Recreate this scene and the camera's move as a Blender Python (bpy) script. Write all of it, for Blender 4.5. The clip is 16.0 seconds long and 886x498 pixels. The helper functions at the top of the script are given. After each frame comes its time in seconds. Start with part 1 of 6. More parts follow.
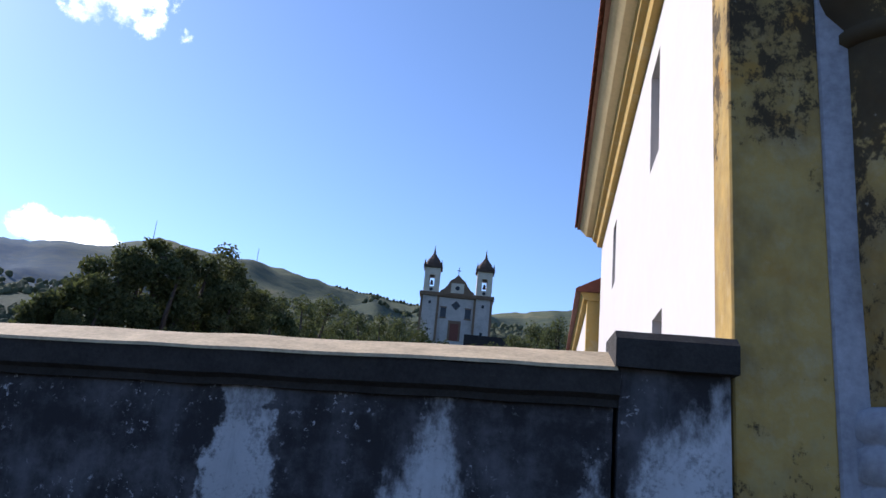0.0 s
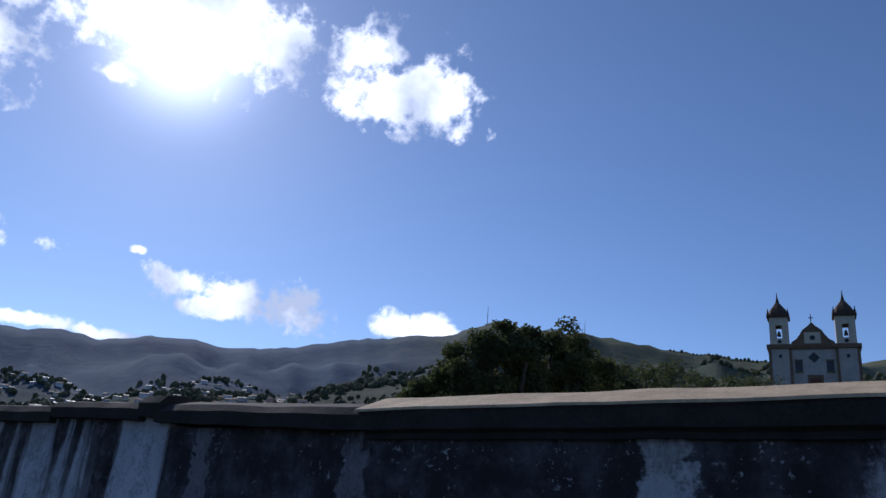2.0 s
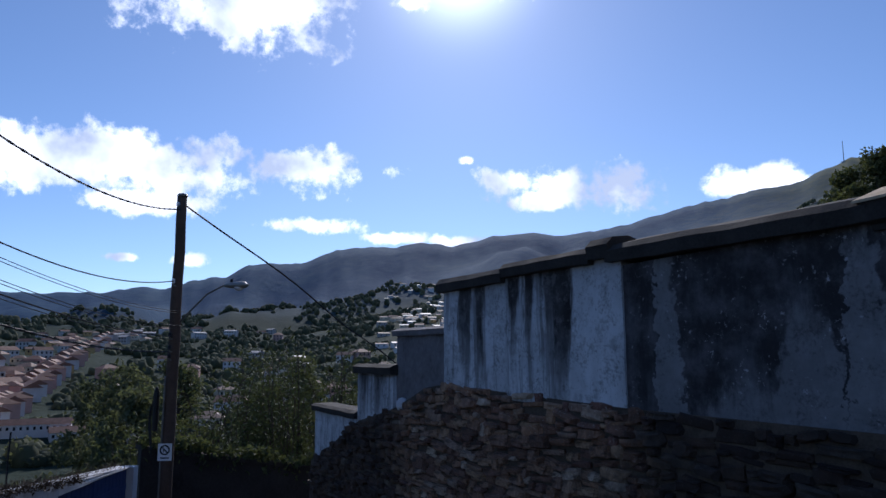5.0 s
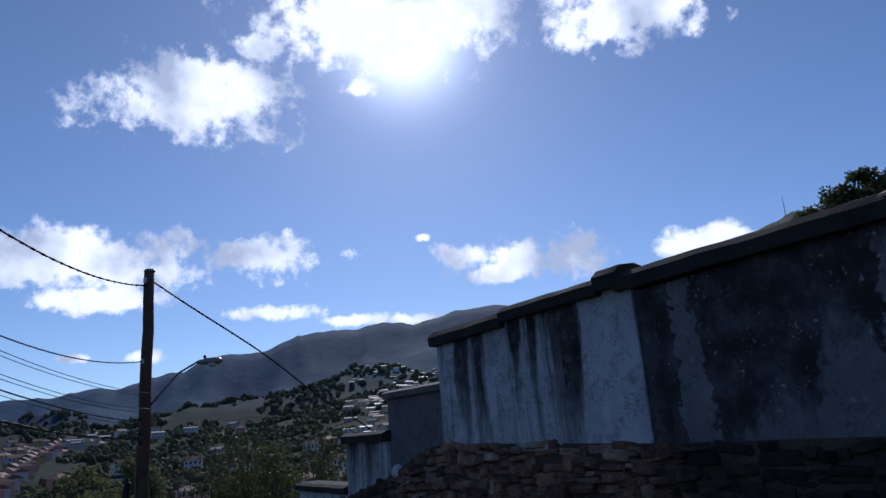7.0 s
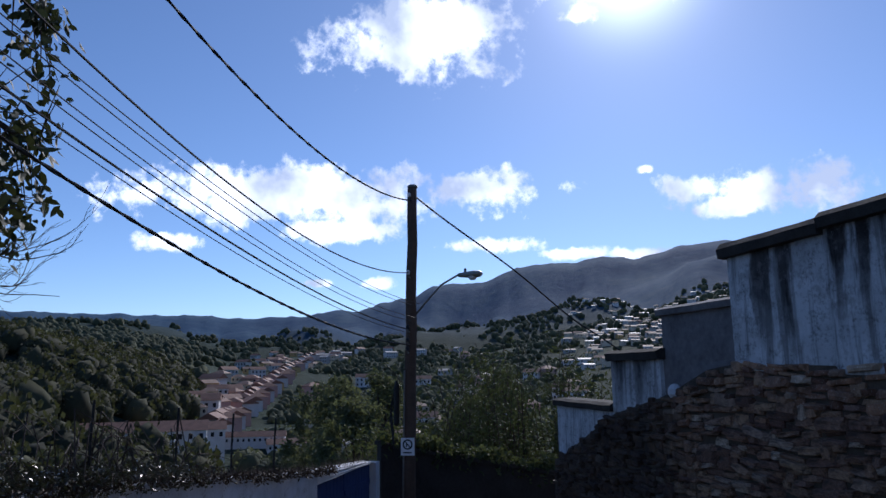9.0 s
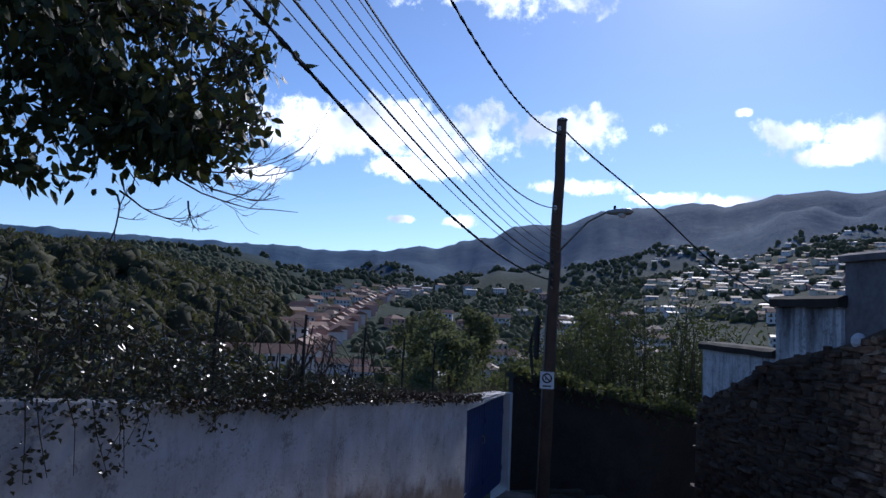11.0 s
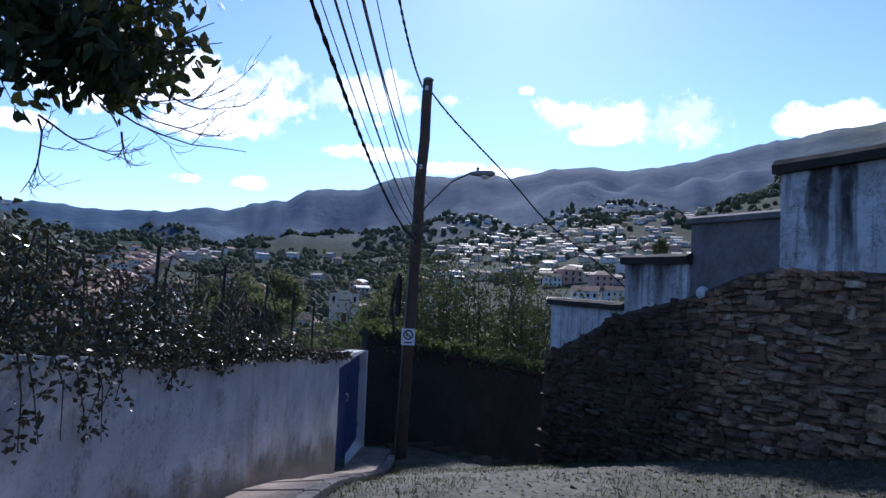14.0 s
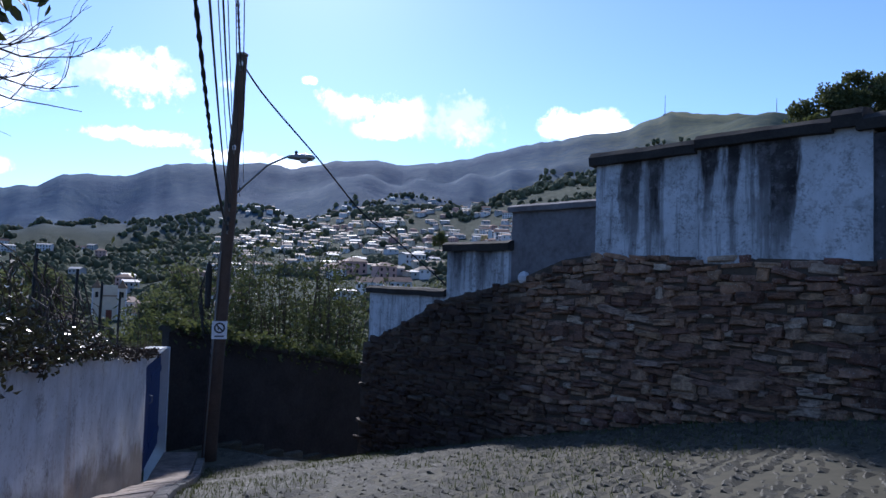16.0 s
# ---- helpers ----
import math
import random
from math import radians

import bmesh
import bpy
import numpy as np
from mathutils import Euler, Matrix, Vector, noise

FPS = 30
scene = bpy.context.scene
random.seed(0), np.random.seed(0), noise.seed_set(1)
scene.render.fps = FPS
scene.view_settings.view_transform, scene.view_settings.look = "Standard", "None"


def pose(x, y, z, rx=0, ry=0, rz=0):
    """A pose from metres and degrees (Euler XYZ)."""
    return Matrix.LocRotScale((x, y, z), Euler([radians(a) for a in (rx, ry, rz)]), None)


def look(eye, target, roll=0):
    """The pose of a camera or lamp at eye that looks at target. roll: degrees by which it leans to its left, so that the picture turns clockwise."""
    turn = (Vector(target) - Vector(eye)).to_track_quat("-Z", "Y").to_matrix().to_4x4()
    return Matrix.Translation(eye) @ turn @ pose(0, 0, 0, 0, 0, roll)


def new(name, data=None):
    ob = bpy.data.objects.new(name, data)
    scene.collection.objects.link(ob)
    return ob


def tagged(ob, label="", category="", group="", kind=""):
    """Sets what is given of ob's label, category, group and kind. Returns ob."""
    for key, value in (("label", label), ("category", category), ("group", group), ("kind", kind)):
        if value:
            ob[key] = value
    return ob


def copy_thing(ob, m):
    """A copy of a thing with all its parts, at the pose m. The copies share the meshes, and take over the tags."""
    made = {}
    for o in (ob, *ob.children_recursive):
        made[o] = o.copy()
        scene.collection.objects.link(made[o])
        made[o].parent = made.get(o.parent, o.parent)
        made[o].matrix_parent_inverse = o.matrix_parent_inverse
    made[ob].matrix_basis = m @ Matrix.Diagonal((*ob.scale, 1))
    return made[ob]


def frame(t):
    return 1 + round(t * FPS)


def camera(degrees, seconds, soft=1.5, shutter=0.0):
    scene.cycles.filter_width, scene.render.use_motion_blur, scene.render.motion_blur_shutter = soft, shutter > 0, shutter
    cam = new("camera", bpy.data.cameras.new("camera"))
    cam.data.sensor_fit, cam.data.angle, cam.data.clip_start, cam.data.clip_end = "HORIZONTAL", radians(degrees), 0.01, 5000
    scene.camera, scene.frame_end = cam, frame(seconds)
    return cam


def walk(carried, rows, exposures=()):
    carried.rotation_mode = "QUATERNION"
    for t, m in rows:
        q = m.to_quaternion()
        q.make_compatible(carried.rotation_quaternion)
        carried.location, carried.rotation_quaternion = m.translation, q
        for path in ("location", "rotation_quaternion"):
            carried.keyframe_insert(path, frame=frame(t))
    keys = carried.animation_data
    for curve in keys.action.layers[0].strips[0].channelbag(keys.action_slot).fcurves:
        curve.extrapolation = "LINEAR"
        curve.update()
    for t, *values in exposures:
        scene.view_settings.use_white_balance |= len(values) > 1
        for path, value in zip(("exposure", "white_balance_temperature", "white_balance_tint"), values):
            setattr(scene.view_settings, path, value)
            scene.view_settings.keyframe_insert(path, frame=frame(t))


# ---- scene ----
cam = camera(63.9, 16.0)
PATH = [
    (0, (0.204, 1.105, 1.926), (0.148, 3.028, 2.471), 5.7),
    (0.5, (0.129, 1.141, 1.918), (-0.376, 2.971, 2.546), 7.0),
    (1, (0.068, 1.051, 1.902), (-0.632, 2.808, 2.553), 7.7),
    (1.5, (-0.049, 0.916, 1.859), (-0.762, 2.693, 2.439), 5.4),
    (2, (-0.24, 0.845, 1.728), (-1.146, 2.505, 2.378), 5.1),
    (2.5, (-0.394, 0.735, 1.691), (-1.554, 2.267, 2.246), 5.7),
    (3, (-0.532, 0.615, 1.656), (-1.865, 2.032, 2.119), 3.7),
    (3.5, (-0.682, 0.573, 1.501), (-2.167, 1.847, 1.912), 1.9),
    (4, (-0.856, 0.513, 1.42), (-2.421, 1.707, 1.773), 0.9),
    (4.5, (-1.129, 0.381, 1.292), (-2.685, 1.598, 1.61), -1.8),
    (5, (-1.371, 0.335, 1.161), (-2.984, 1.482, 1.449), -0.2),
    (5.2, (-1.451, 0.282, 1.155), (-3.083, 1.398, 1.45), -0.3),
    (7.3, (-2.226, 0.209, 0.646), (-3.731, 1.423, 1.16), -5.3),
    (7.5, (-2.34, 0.096, 0.555), (-3.903, 1.247, 1.037), -4.7),
    (7.7, (-2.431, 0.113, 0.633), (-4.109, 1.139, 0.997), -3.6),
    (8, (-2.603, 0.118, 0.606), (-4.366, 1.012, 0.906), -3.0),
    (8.5, (-2.908, 0.2, 0.546), (-4.701, 1.032, 0.849), -2.4),
    (9, (-3.058, -0.279, 0.558), (-4.9, 0.424, 0.898), -0.7),
    (9.5, (-3.226, -0.587, 0.522), (-5.11, 0.016, 0.818), 0.5),
    (10, (-3.429, -0.888, 0.488), (-5.332, -0.318, 0.725), 1.5),
    (10.2, (-3.479, -1.032, 0.482), (-5.39, -0.486, 0.704), 1.8),
    (12.3, (-3.821, -2.595, 0.33), (-5.754, -2.096, 0.451), 2.7),
    (12.5, (-3.867, -2.661, 0.331), (-5.773, -2.063, 0.432), 2.3),
    (13, (-4.031, -2.852, 0.289), (-5.86, -2.047, 0.356), 2.2),
    (13.5, (-4.147, -3.054, 0.23), (-5.907, -2.11, 0.325), 1.6),
    (14, (-4.345, -3.204, 0.19), (-6.056, -2.172, 0.282), 2.4),
    (14.5, (-4.544, -3.362, 0.141), (-6.215, -2.266, 0.213), 3.0),
    (15, (-4.755, -3.48, 0.093), (-6.349, -2.274, 0.151), 2.3),
    (15.5, (-4.962, -3.529, 0.072), (-6.493, -2.248, 0.199), 1.4),
    (16, (-5.141, -3.662, 0.07), (-6.465, -2.166, 0.161), 1.7),
]
EXPOSURES = [(0.0, 0.9, 5850, 17), (0.5, 0.58, 5800, 17), (1.0, 0.05, 5700, 17), (1.5, -0.25, 5620, 17), (3.0, -0.17, 5580, 17), (5.2, -0.08, 5560, 17), (7.3, -0.5, 5530, 17), (7.6, -0.5, 5530, 17), (8.2, -0.26, 5500, 17), (10.2, -0.05, 5500, 17), (12.3, 0.37, 5420, 17), (16.0, 0.62, 5400, 17)]
walk(cam, [(t, look(eye, target, roll)) for t, eye, target, roll in PATH], EXPOSURES)

# ---- sky and sun ----
SUN_AZ, SUN_EL = 53.0, 31.0  # degrees to the left of +y, and above the horizon


def heading(az, el=0.0):
    a, e = radians(az), radians(el)
    return Vector((-math.sin(a) * math.cos(e), math.cos(a) * math.cos(e), math.sin(e)))


CLOUDS = [  # azimuth, elevation, half width, half height, in degrees
    (70.5, 26.6, 6.0, 3.0), (56.6, 32.5, 7.5, 3.4), (48.4, 32.6, 4.6, 2.6), (65.7, 30.4, 1.9, 1.0),
    (33.1, 31.0, 4.6, 2.6), (36.5, 33.5, 3.6, 2.2), (80.1, 14.0, 10.2, 1.9), (66.3, 14.7, 4.4, 1.15),
    (78.0, 11.3, 4.5, 0.8), (49.9, 13.6, 1.9, 1.3), (44.2, 13.1, 2.3, 1.2), (40.9, 12.9, 3.0, 1.3), (46.4, 12.1, 2.3, 0.6),
    (65.0, 10.0, 3.4, 0.6), (58.5, 9.1, 2.1, 0.5), (52.9, 8.9, 2.1, 0.5), (30.2, 12.3, 2.8, 1.2),
    (79.1, 7.0, 1.0, 0.3), (74.4, 7.0, 1.4, 0.4), (52.6, 15.4, 0.55, 0.3), (90.6, 10.0, 1.9, 0.6),
    (57.4, 27.4, 1.4, 0.7),
]


def make_world():
    w = bpy.data.worlds.new("sky")
    scene.world = w
    w.use_nodes = True
    nt = w.node_tree
    nt.nodes.clear()
    n, l = nt.nodes, nt.links
    out = n.new("ShaderNodeOutputWorld")
    bg = n.new("ShaderNodeBackground")
    sky = n.new("ShaderNodeTexSky")
    sky.sky_type, sky.sun_disc = "NISHITA", False
    sky.sun_elevation, sky.sun_rotation = radians(SUN_EL), radians(-SUN_AZ)
    sky.altitude, sky.air_density, sky.dust_density, sky.ozone_density = 1100, 0.92, 0.22, 3.2
    tc = n.new("ShaderNodeTexCoord")
    wob = n.new("ShaderNodeTexNoise")
    wob.inputs["Scale"].default_value, wob.inputs["Detail"].default_value = 17.0, 9.0
    wob.inputs["Roughness"].default_value = 0.62
    l.new(tc.outputs["Generated"], wob.inputs["Vector"])
    last = None
    for az, el, hw, hh in CLOUDS:
        m = n.new("ShaderNodeMapping")
        m.vector_type = "TEXTURE"
        m.inputs["Rotation"].default_value = (radians(el), 0, radians(az))
        m.inputs["Scale"].default_value = (math.tan(radians(hw)), 50, math.tan(radians(hh)))
        ln = n.new("ShaderNodeVectorMath")
        ln.operation = "LENGTH"
        l.new(tc.outputs["Generated"], m.inputs["Vector"])
        l.new(m.outputs[0], ln.inputs[0])
        if last is None:
            last = ln.outputs["Value"]
        else:
            mn = n.new("ShaderNodeMath")
            mn.operation = "MINIMUM"
            l.new(last, mn.inputs[0])
            l.new(ln.outputs["Value"], mn.inputs[1])
            last = mn.outputs[0]
    lump = n.new("ShaderNodeTexNoise")
    lump.inputs["Scale"].default_value, lump.inputs["Detail"].default_value = 48.0, 6.0
    lump.inputs["Roughness"].default_value = 0.6
    l.new(tc.outputs["Generated"], lump.inputs["Vector"])
    pre = n.new("ShaderNodeMath")
    pre.operation = "MULTIPLY_ADD"
    l.new(lump.outputs["Fac"], pre.inputs[0])
    pre.inputs[1].default_value = 1.5
    l.new(last, pre.inputs[2])
    mix = n.new("ShaderNodeMath")
    mix.operation = "MULTIPLY_ADD"
    l.new(wob.outputs["Fac"], mix.inputs[0])
    mix.inputs[1].default_value = 3.6
    l.new(pre.outputs[0], mix.inputs[2])
    dens = n.new("ShaderNodeMapRange")
    dens.interpolation_type = "SMOOTHSTEP"
    dens.inputs["From Min"].default_value, dens.inputs["From Max"].default_value = 3.95, 3.2
    l.new(mix.outputs[0], dens.inputs["Value"])
    body = n.new("ShaderNodeTexNoise")
    body.inputs["Scale"].default_value, body.inputs["Detail"].default_value = 9.0, 5.0
    l.new(tc.outputs["Generated"], body.inputs["Vector"])
    ramp = n.new("ShaderNodeValToRGB")
    ramp.color_ramp.elements[0].position, ramp.color_ramp.elements[0].color = 0.35, (5.6, 6.3, 7.6, 1)
    ramp.color_ramp.elements[1].position, ramp.color_ramp.elements[1].color = 0.55, (13.5, 13.7, 14.0, 1)
    l.new(body.outputs["Fac"], ramp.inputs["Fac"])
    cl = n.new("ShaderNodeMix")
    cl.data_type = "RGBA"
    l.new(dens.outputs["Result"], cl.inputs["Factor"])
    # the bright ring of haze round the sun
    toward = n.new("ShaderNodeVectorMath")
    toward.operation = "DOT_PRODUCT"
    toward.inputs[1].default_value = heading(SUN_AZ, SUN_EL)
    l.new(tc.outputs["Generated"], toward.inputs[0])
    clamp = n.new("ShaderNodeMath")
    clamp.operation = "MAXIMUM"
    l.new(toward.outputs["Value"], clamp.inputs[0])
    halo = sky.outputs["Color"]
    for power, amount in ((420.0, 15.0), (70.0, 0.9), (7.0, 0.45)):
        pw = n.new("ShaderNodeMath")
        pw.operation = "POWER"
        l.new(clamp.outputs[0], pw.inputs[0])
        pw.inputs[1].default_value = power
        ad = n.new("ShaderNodeMix")
        ad.data_type, ad.blend_type, ad.clamp_factor = "RGBA", "ADD", False
        l.new(pw.outputs[0], ad.inputs["Factor"])
        l.new(halo, ad.inputs["A"])
        ad.inputs["B"].default_value = (amount, amount, amount * 0.98, 1)
        halo = ad.outputs["Result"]
    l.new(halo, cl.inputs["A"])
    l.new(ramp.outputs["Color"], cl.inputs["B"])
    l.new(cl.outputs["Result"], bg.inputs["Color"])
    bg.inputs["Strength"].default_value = 0.11
    l.new(bg.outputs[0], out.inputs["Surface"])


make_world()
sun = new("sun", bpy.data.lights.new("sun", "SUN"))
sun.data.energy, sun.data.angle, sun.data.color = 3.4, radians(4.0), (1.0, 0.91, 0.77)
sun.matrix_world = look(heading(SUN_AZ, SUN_EL) * 60, (0, 0, 0))


# ---- materials ----
class Nodes:
    """A short way to write node trees."""

    def __init__(self, name):
        self.m = bpy.data.materials.new(name)
        self.m.use_nodes = True
        self.t = self.m.node_tree
        self.bsdf = self.t.nodes["Principled BSDF"]
        self.tc = self.t.nodes.new("ShaderNodeTexCoord")

    def add(self, kind, **inputs):
        nd = self.t.nodes.new(kind)
        for k, v in inputs.items():
            self.set(nd.inputs[k.replace("_", " ")], v)
        return nd

    def set(self, sock, v):
        if isinstance(v, bpy.types.NodeSocket):
            self.t.links.new(v, sock)
        else:
            sock.default_value = v

    def coords(self, scale=(1, 1, 1), which="Object"):
        m = self.add("ShaderNodeMapping", Scale=scale)
        self.t.links.new(self.tc.outputs[which], m.inputs["Vector"])
        return m.outputs[0]

    def noise(self, scale, detail=5.0, rough=0.6, vec=None, stretch=(1, 1, 1)):
        nd = self.add("ShaderNodeTexNoise", Scale=scale, Detail=detail, Roughness=rough)
        self.t.links.new(vec or self.coords(stretch), nd.inputs["Vector"])
        return nd.outputs["Fac"]

    def math(self, op, a, b=0.0, c=0.0):
        nd = self.t.nodes.new("ShaderNodeMath")
        nd.operation = op
        for i, v in enumerate((a, b, c)):
            self.set(nd.inputs[i], v)
        return nd.outputs[0]

    def ramp(self, fac, stops, mode="LINEAR"):
        nd = self.t.nodes.new("ShaderNodeValToRGB")
        nd.color_ramp.interpolation = mode
        els = nd.color_ramp.elements
        while len(els) < len(stops):
            els.new(0.5)
        for e, (p, c) in zip(els, stops):
            e.position = p
            e.color = (*c, 1) if isinstance(c, tuple) else (c, c, c, 1)
        self.set(nd.inputs["Fac"], fac)
        return nd.outputs["Color"]

    def step(self, v, lo, hi):
        nd = self.add("ShaderNodeMapRange", From_Min=lo, From_Max=hi, Value=v)
        nd.interpolation_type = "SMOOTHSTEP"
        return nd.outputs["Result"]

    def mix(self, fac, a, b, blend="MIX"):
        nd = self.t.nodes.new("ShaderNodeMix")
        nd.data_type, nd.blend_type = "RGBA", blend
        for k, v in (("Factor", fac), ("A", a), ("B", b)):
            self.set(nd.inputs[k], (*v, 1) if isinstance(v, tuple) else v)
        return nd.outputs["Result"]

    def axis(self, which="X", coord="Object"):
        nd = self.t.nodes.new("ShaderNodeSeparateXYZ")
        self.t.links.new(self.tc.outputs[coord], nd.inputs[0])
        return nd.outputs[which]

    def random(self):
        return self.t.nodes.new("ShaderNodeObjectInfo").outputs["Random"]

    def island(self):
        return self.t.nodes.new("ShaderNodeNewGeometry").outputs["Random Per Island"]

    def done(self, color, rough=0.9, bump=None, strength=0.3, dist=0.02, metal=0.0, spec=0.3):
        self.set(self.bsdf.inputs["Base Color"], (*color, 1) if isinstance(color, tuple) else color)
        self.set(self.bsdf.inputs["Roughness"], rough)
        self.set(self.bsdf.inputs["Metallic"], metal)
        self.set(self.bsdf.inputs["Specular IOR Level"], spec)
        if bump is not None:
            b = self.add("ShaderNodeBump", Strength=strength, Distance=dist, Height=bump)
            self.t.links.new(b.outputs[0], self.bsdf.inputs["Normal"])
        return self.m


def plain(name, c, rough=0.8, scale=6.0, vary=0.25, metal=0.0, bump=0.15):
    k = Nodes(name)
    a = k.noise(scale)
    b = k.noise(scale * 9, 3)
    f = k.math("MULTIPLY_ADD", b, 0.4, k.math("MULTIPLY", a, 0.6))
    col = k.ramp(f, [(0.3, tuple(v * (1 - vary) for v in c)), (0.7, tuple(min(1, v * (1 + vary)) for v in c))])
    return k.done(col, rough, b, bump, 0.01, metal)


def pieces(name, cols, rough=0.85, scale=7.0, island=False, spec=0.25, mould=None, soot=0.0):
    """Stone or tile: each piece takes its own shade, with grain and lichen on it."""
    k = Nodes(name)
    base = k.ramp(k.island() if island else k.random(), [(i / (len(cols) - 1), c) for i, c in enumerate(cols)])
    v = k.coords((1, 1, 1), "Object")
    g = k.noise(scale, 6, 0.65, v)
    f = k.noise(scale * 6, 4, 0.6, v)
    col = k.mix(k.step(g, 0.35, 0.7), k.mix(0.55, base, (0.02, 0.018, 0.016)), base)
    col = k.mix(k.step(f, 0.55, 0.75), col, k.mix(0.5, base, (0.55, 0.52, 0.46)))
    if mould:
        # darkens the stones near both ends along x, with a ragged border
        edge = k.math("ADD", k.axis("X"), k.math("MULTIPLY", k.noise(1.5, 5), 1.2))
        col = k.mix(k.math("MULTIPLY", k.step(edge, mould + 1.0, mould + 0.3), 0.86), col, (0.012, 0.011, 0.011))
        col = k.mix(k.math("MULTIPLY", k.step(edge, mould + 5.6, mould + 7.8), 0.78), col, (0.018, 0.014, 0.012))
    if soot:
        w = k.noise(0.7, 6, 0.7, stretch=(1, 1, 1.3))
        col = k.mix(k.math("MULTIPLY", k.step(w, 0.5, 0.68), soot), col, (0.03, 0.024, 0.02))
    return k.done(col, rough, k.math("ADD", g, k.math("MULTIPLY", f, 0.5)), 0.55, 0.02, 0, spec)


def plaster(name, white, dark, peaks, span, soft=0.35, streak=1.0, splash=None, base=0.0, runs=0.0, greyed=None, flecks=0.0):
    """Weathered limewash: black mould leaves white patches that reach up to peaks, a height along the wall.
    splash: height and slope along the wall of a muddy band at its foot."""
    k = Nodes(name)
    u, z = k.axis("X"), k.axis("Z")
    uu = k.math("DIVIDE", k.math("SUBTRACT", u, span[0]), span[1] - span[0])
    wob = k.noise(1.7, 5, 0.65, stretch=(1, 1, 0.25))
    uu = k.math("ADD", uu, k.math("MULTIPLY", k.math("SUBTRACT", k.noise(5.0, 4, 0.6, stretch=(1, 1, 0.18 if runs else 1)), 0.5), 0.5 / (span[1] - span[0])))
    p = k.ramp(uu, [((a - span[0]) / (span[1] - span[0]), (h - base) / 4) for a, h in peaks])
    ph = k.math("MULTIPLY_ADD", p, 4.0, base)
    fine = k.noise(9.0, 6, 0.7, stretch=(1, 1, 0.55))
    flake = k.noise(26.0, 4, 0.65)
    d = k.math("SUBTRACT", ph, z)
    d = k.math("ADD", d, k.math("MULTIPLY", k.math("SUBTRACT", wob, 0.5), 1.1 * streak))
    d = k.math("ADD", d, k.math("MULTIPLY", k.math("SUBTRACT", fine, 0.5), 0.9))
    m = k.step(d, -soft * 0.5, soft)
    m = k.math("MULTIPLY", m, k.math("MULTIPLY_ADD", k.step(k.math("MULTIPLY_ADD", flake, 0.45, k.math("MULTIPLY", k.noise(3.2, 6, 0.7), 0.55)), 0.36, 0.5), 0.6, 0.4))
    m = k.math("MAXIMUM", m, k.math("MULTIPLY", k.step(k.noise(13.0, 5, 0.7), 0.66, 0.72), 0.45))
    # white patches turn greyer along x, from the first position to the second
    if greyed:
        m = k.math("MULTIPLY", m, k.math("SUBTRACT", 1.0, k.math("MULTIPLY", k.step(u, greyed[0], greyed[1]), greyed[2])))
    clouds = k.noise(1.1, 6, 0.65)
    wcol = k.mix(k.step(clouds, 0.35, 0.7), tuple(v * 0.72 for v in white), white)
    wcol = k.mix(k.math("MULTIPLY", k.step(k.noise(4.0, 6, 0.7, stretch=(1.6, 1, 0.2)), 0.5, 0.75), 0.45), wcol, tuple(v * 0.4 for v in white))
    dcol = k.mix(k.step(k.noise(2.3, 6, 0.7), 0.4, 0.72), dark, tuple(min(1, v * 3.2 + 0.01) for v in dark))
    if flecks:
        smear = k.step(k.math("MULTIPLY_ADD", k.noise(3.4, 7, 0.7, stretch=(1, 1, 0.16)), 0.55, k.math("MULTIPLY", k.noise(1.2, 5, 0.6), 0.45)), 0.49, 0.66)
        dcol = k.mix(k.math("MULTIPLY", smear, 0.5), dcol, (0.14, 0.14, 0.15))
        chips = k.math("MULTIPLY", k.step(k.noise(17.0, 6, 0.7), 0.57, 0.63), k.step(k.noise(2.6, 4, 0.6), 0.48, 0.62))
        m = k.math("MAXIMUM", m, k.math("MULTIPLY", chips, flecks))
    col = k.mix(m, dcol, wcol)
    if runs:
        thin = k.noise(7.0, 6, 0.65, stretch=(1, 1, 0.05))
        broad = k.noise(2.2, 5, 0.6, stretch=(1, 1, 0.1))
        f = k.math("MULTIPLY_ADD", thin, 0.6, k.math("MULTIPLY", broad, 0.4))
        away = k.math("ADD", k.step(u, 8.0, 8.6), 0.1)
        f = k.math("MULTIPLY", k.math("MULTIPLY", k.step(f, 0.49, 0.57), runs), k.math("MINIMUM", away, 1.0))
        col = k.mix(f, col, (0.085, 0.08, 0.08))
        blot = k.step(k.math("MULTIPLY_ADD", k.noise(6.0, 7, 0.75), 0.7, k.math("MULTIPLY", k.noise(1.3, 4), 0.3)), 0.5, 0.6)
        col = k.mix(k.math("MULTIPLY", blot, 0.5), col, (0.2, 0.19, 0.19))
    if splash:
        mud = k.math("SUBTRACT", z, k.math("MULTIPLY_ADD", u, splash[1], splash[0]))
        mud = k.math("ADD", mud, k.math("MULTIPLY", k.math("SUBTRACT", k.noise(1.6, 6, 0.7), 0.5), 1.1))
        col = k.mix(k.math("MULTIPLY", k.step(mud, 0.5, 0.05), 0.75), col, (0.1, 0.075, 0.055))
        rust = k.step(k.noise(0.9, 5, 0.6, stretch=(1, 1, 0.15)), 0.6, 0.72)
        col = k.mix(k.math("MULTIPLY", rust, 0.45), col, (0.27, 0.19, 0.13))
    return k.done(col, 0.93, k.math("ADD", k.math("MULTIPLY", m, 0.5), k.math("MULTIPLY", flake, 0.5)), 0.35, 0.015, 0, 0.15)


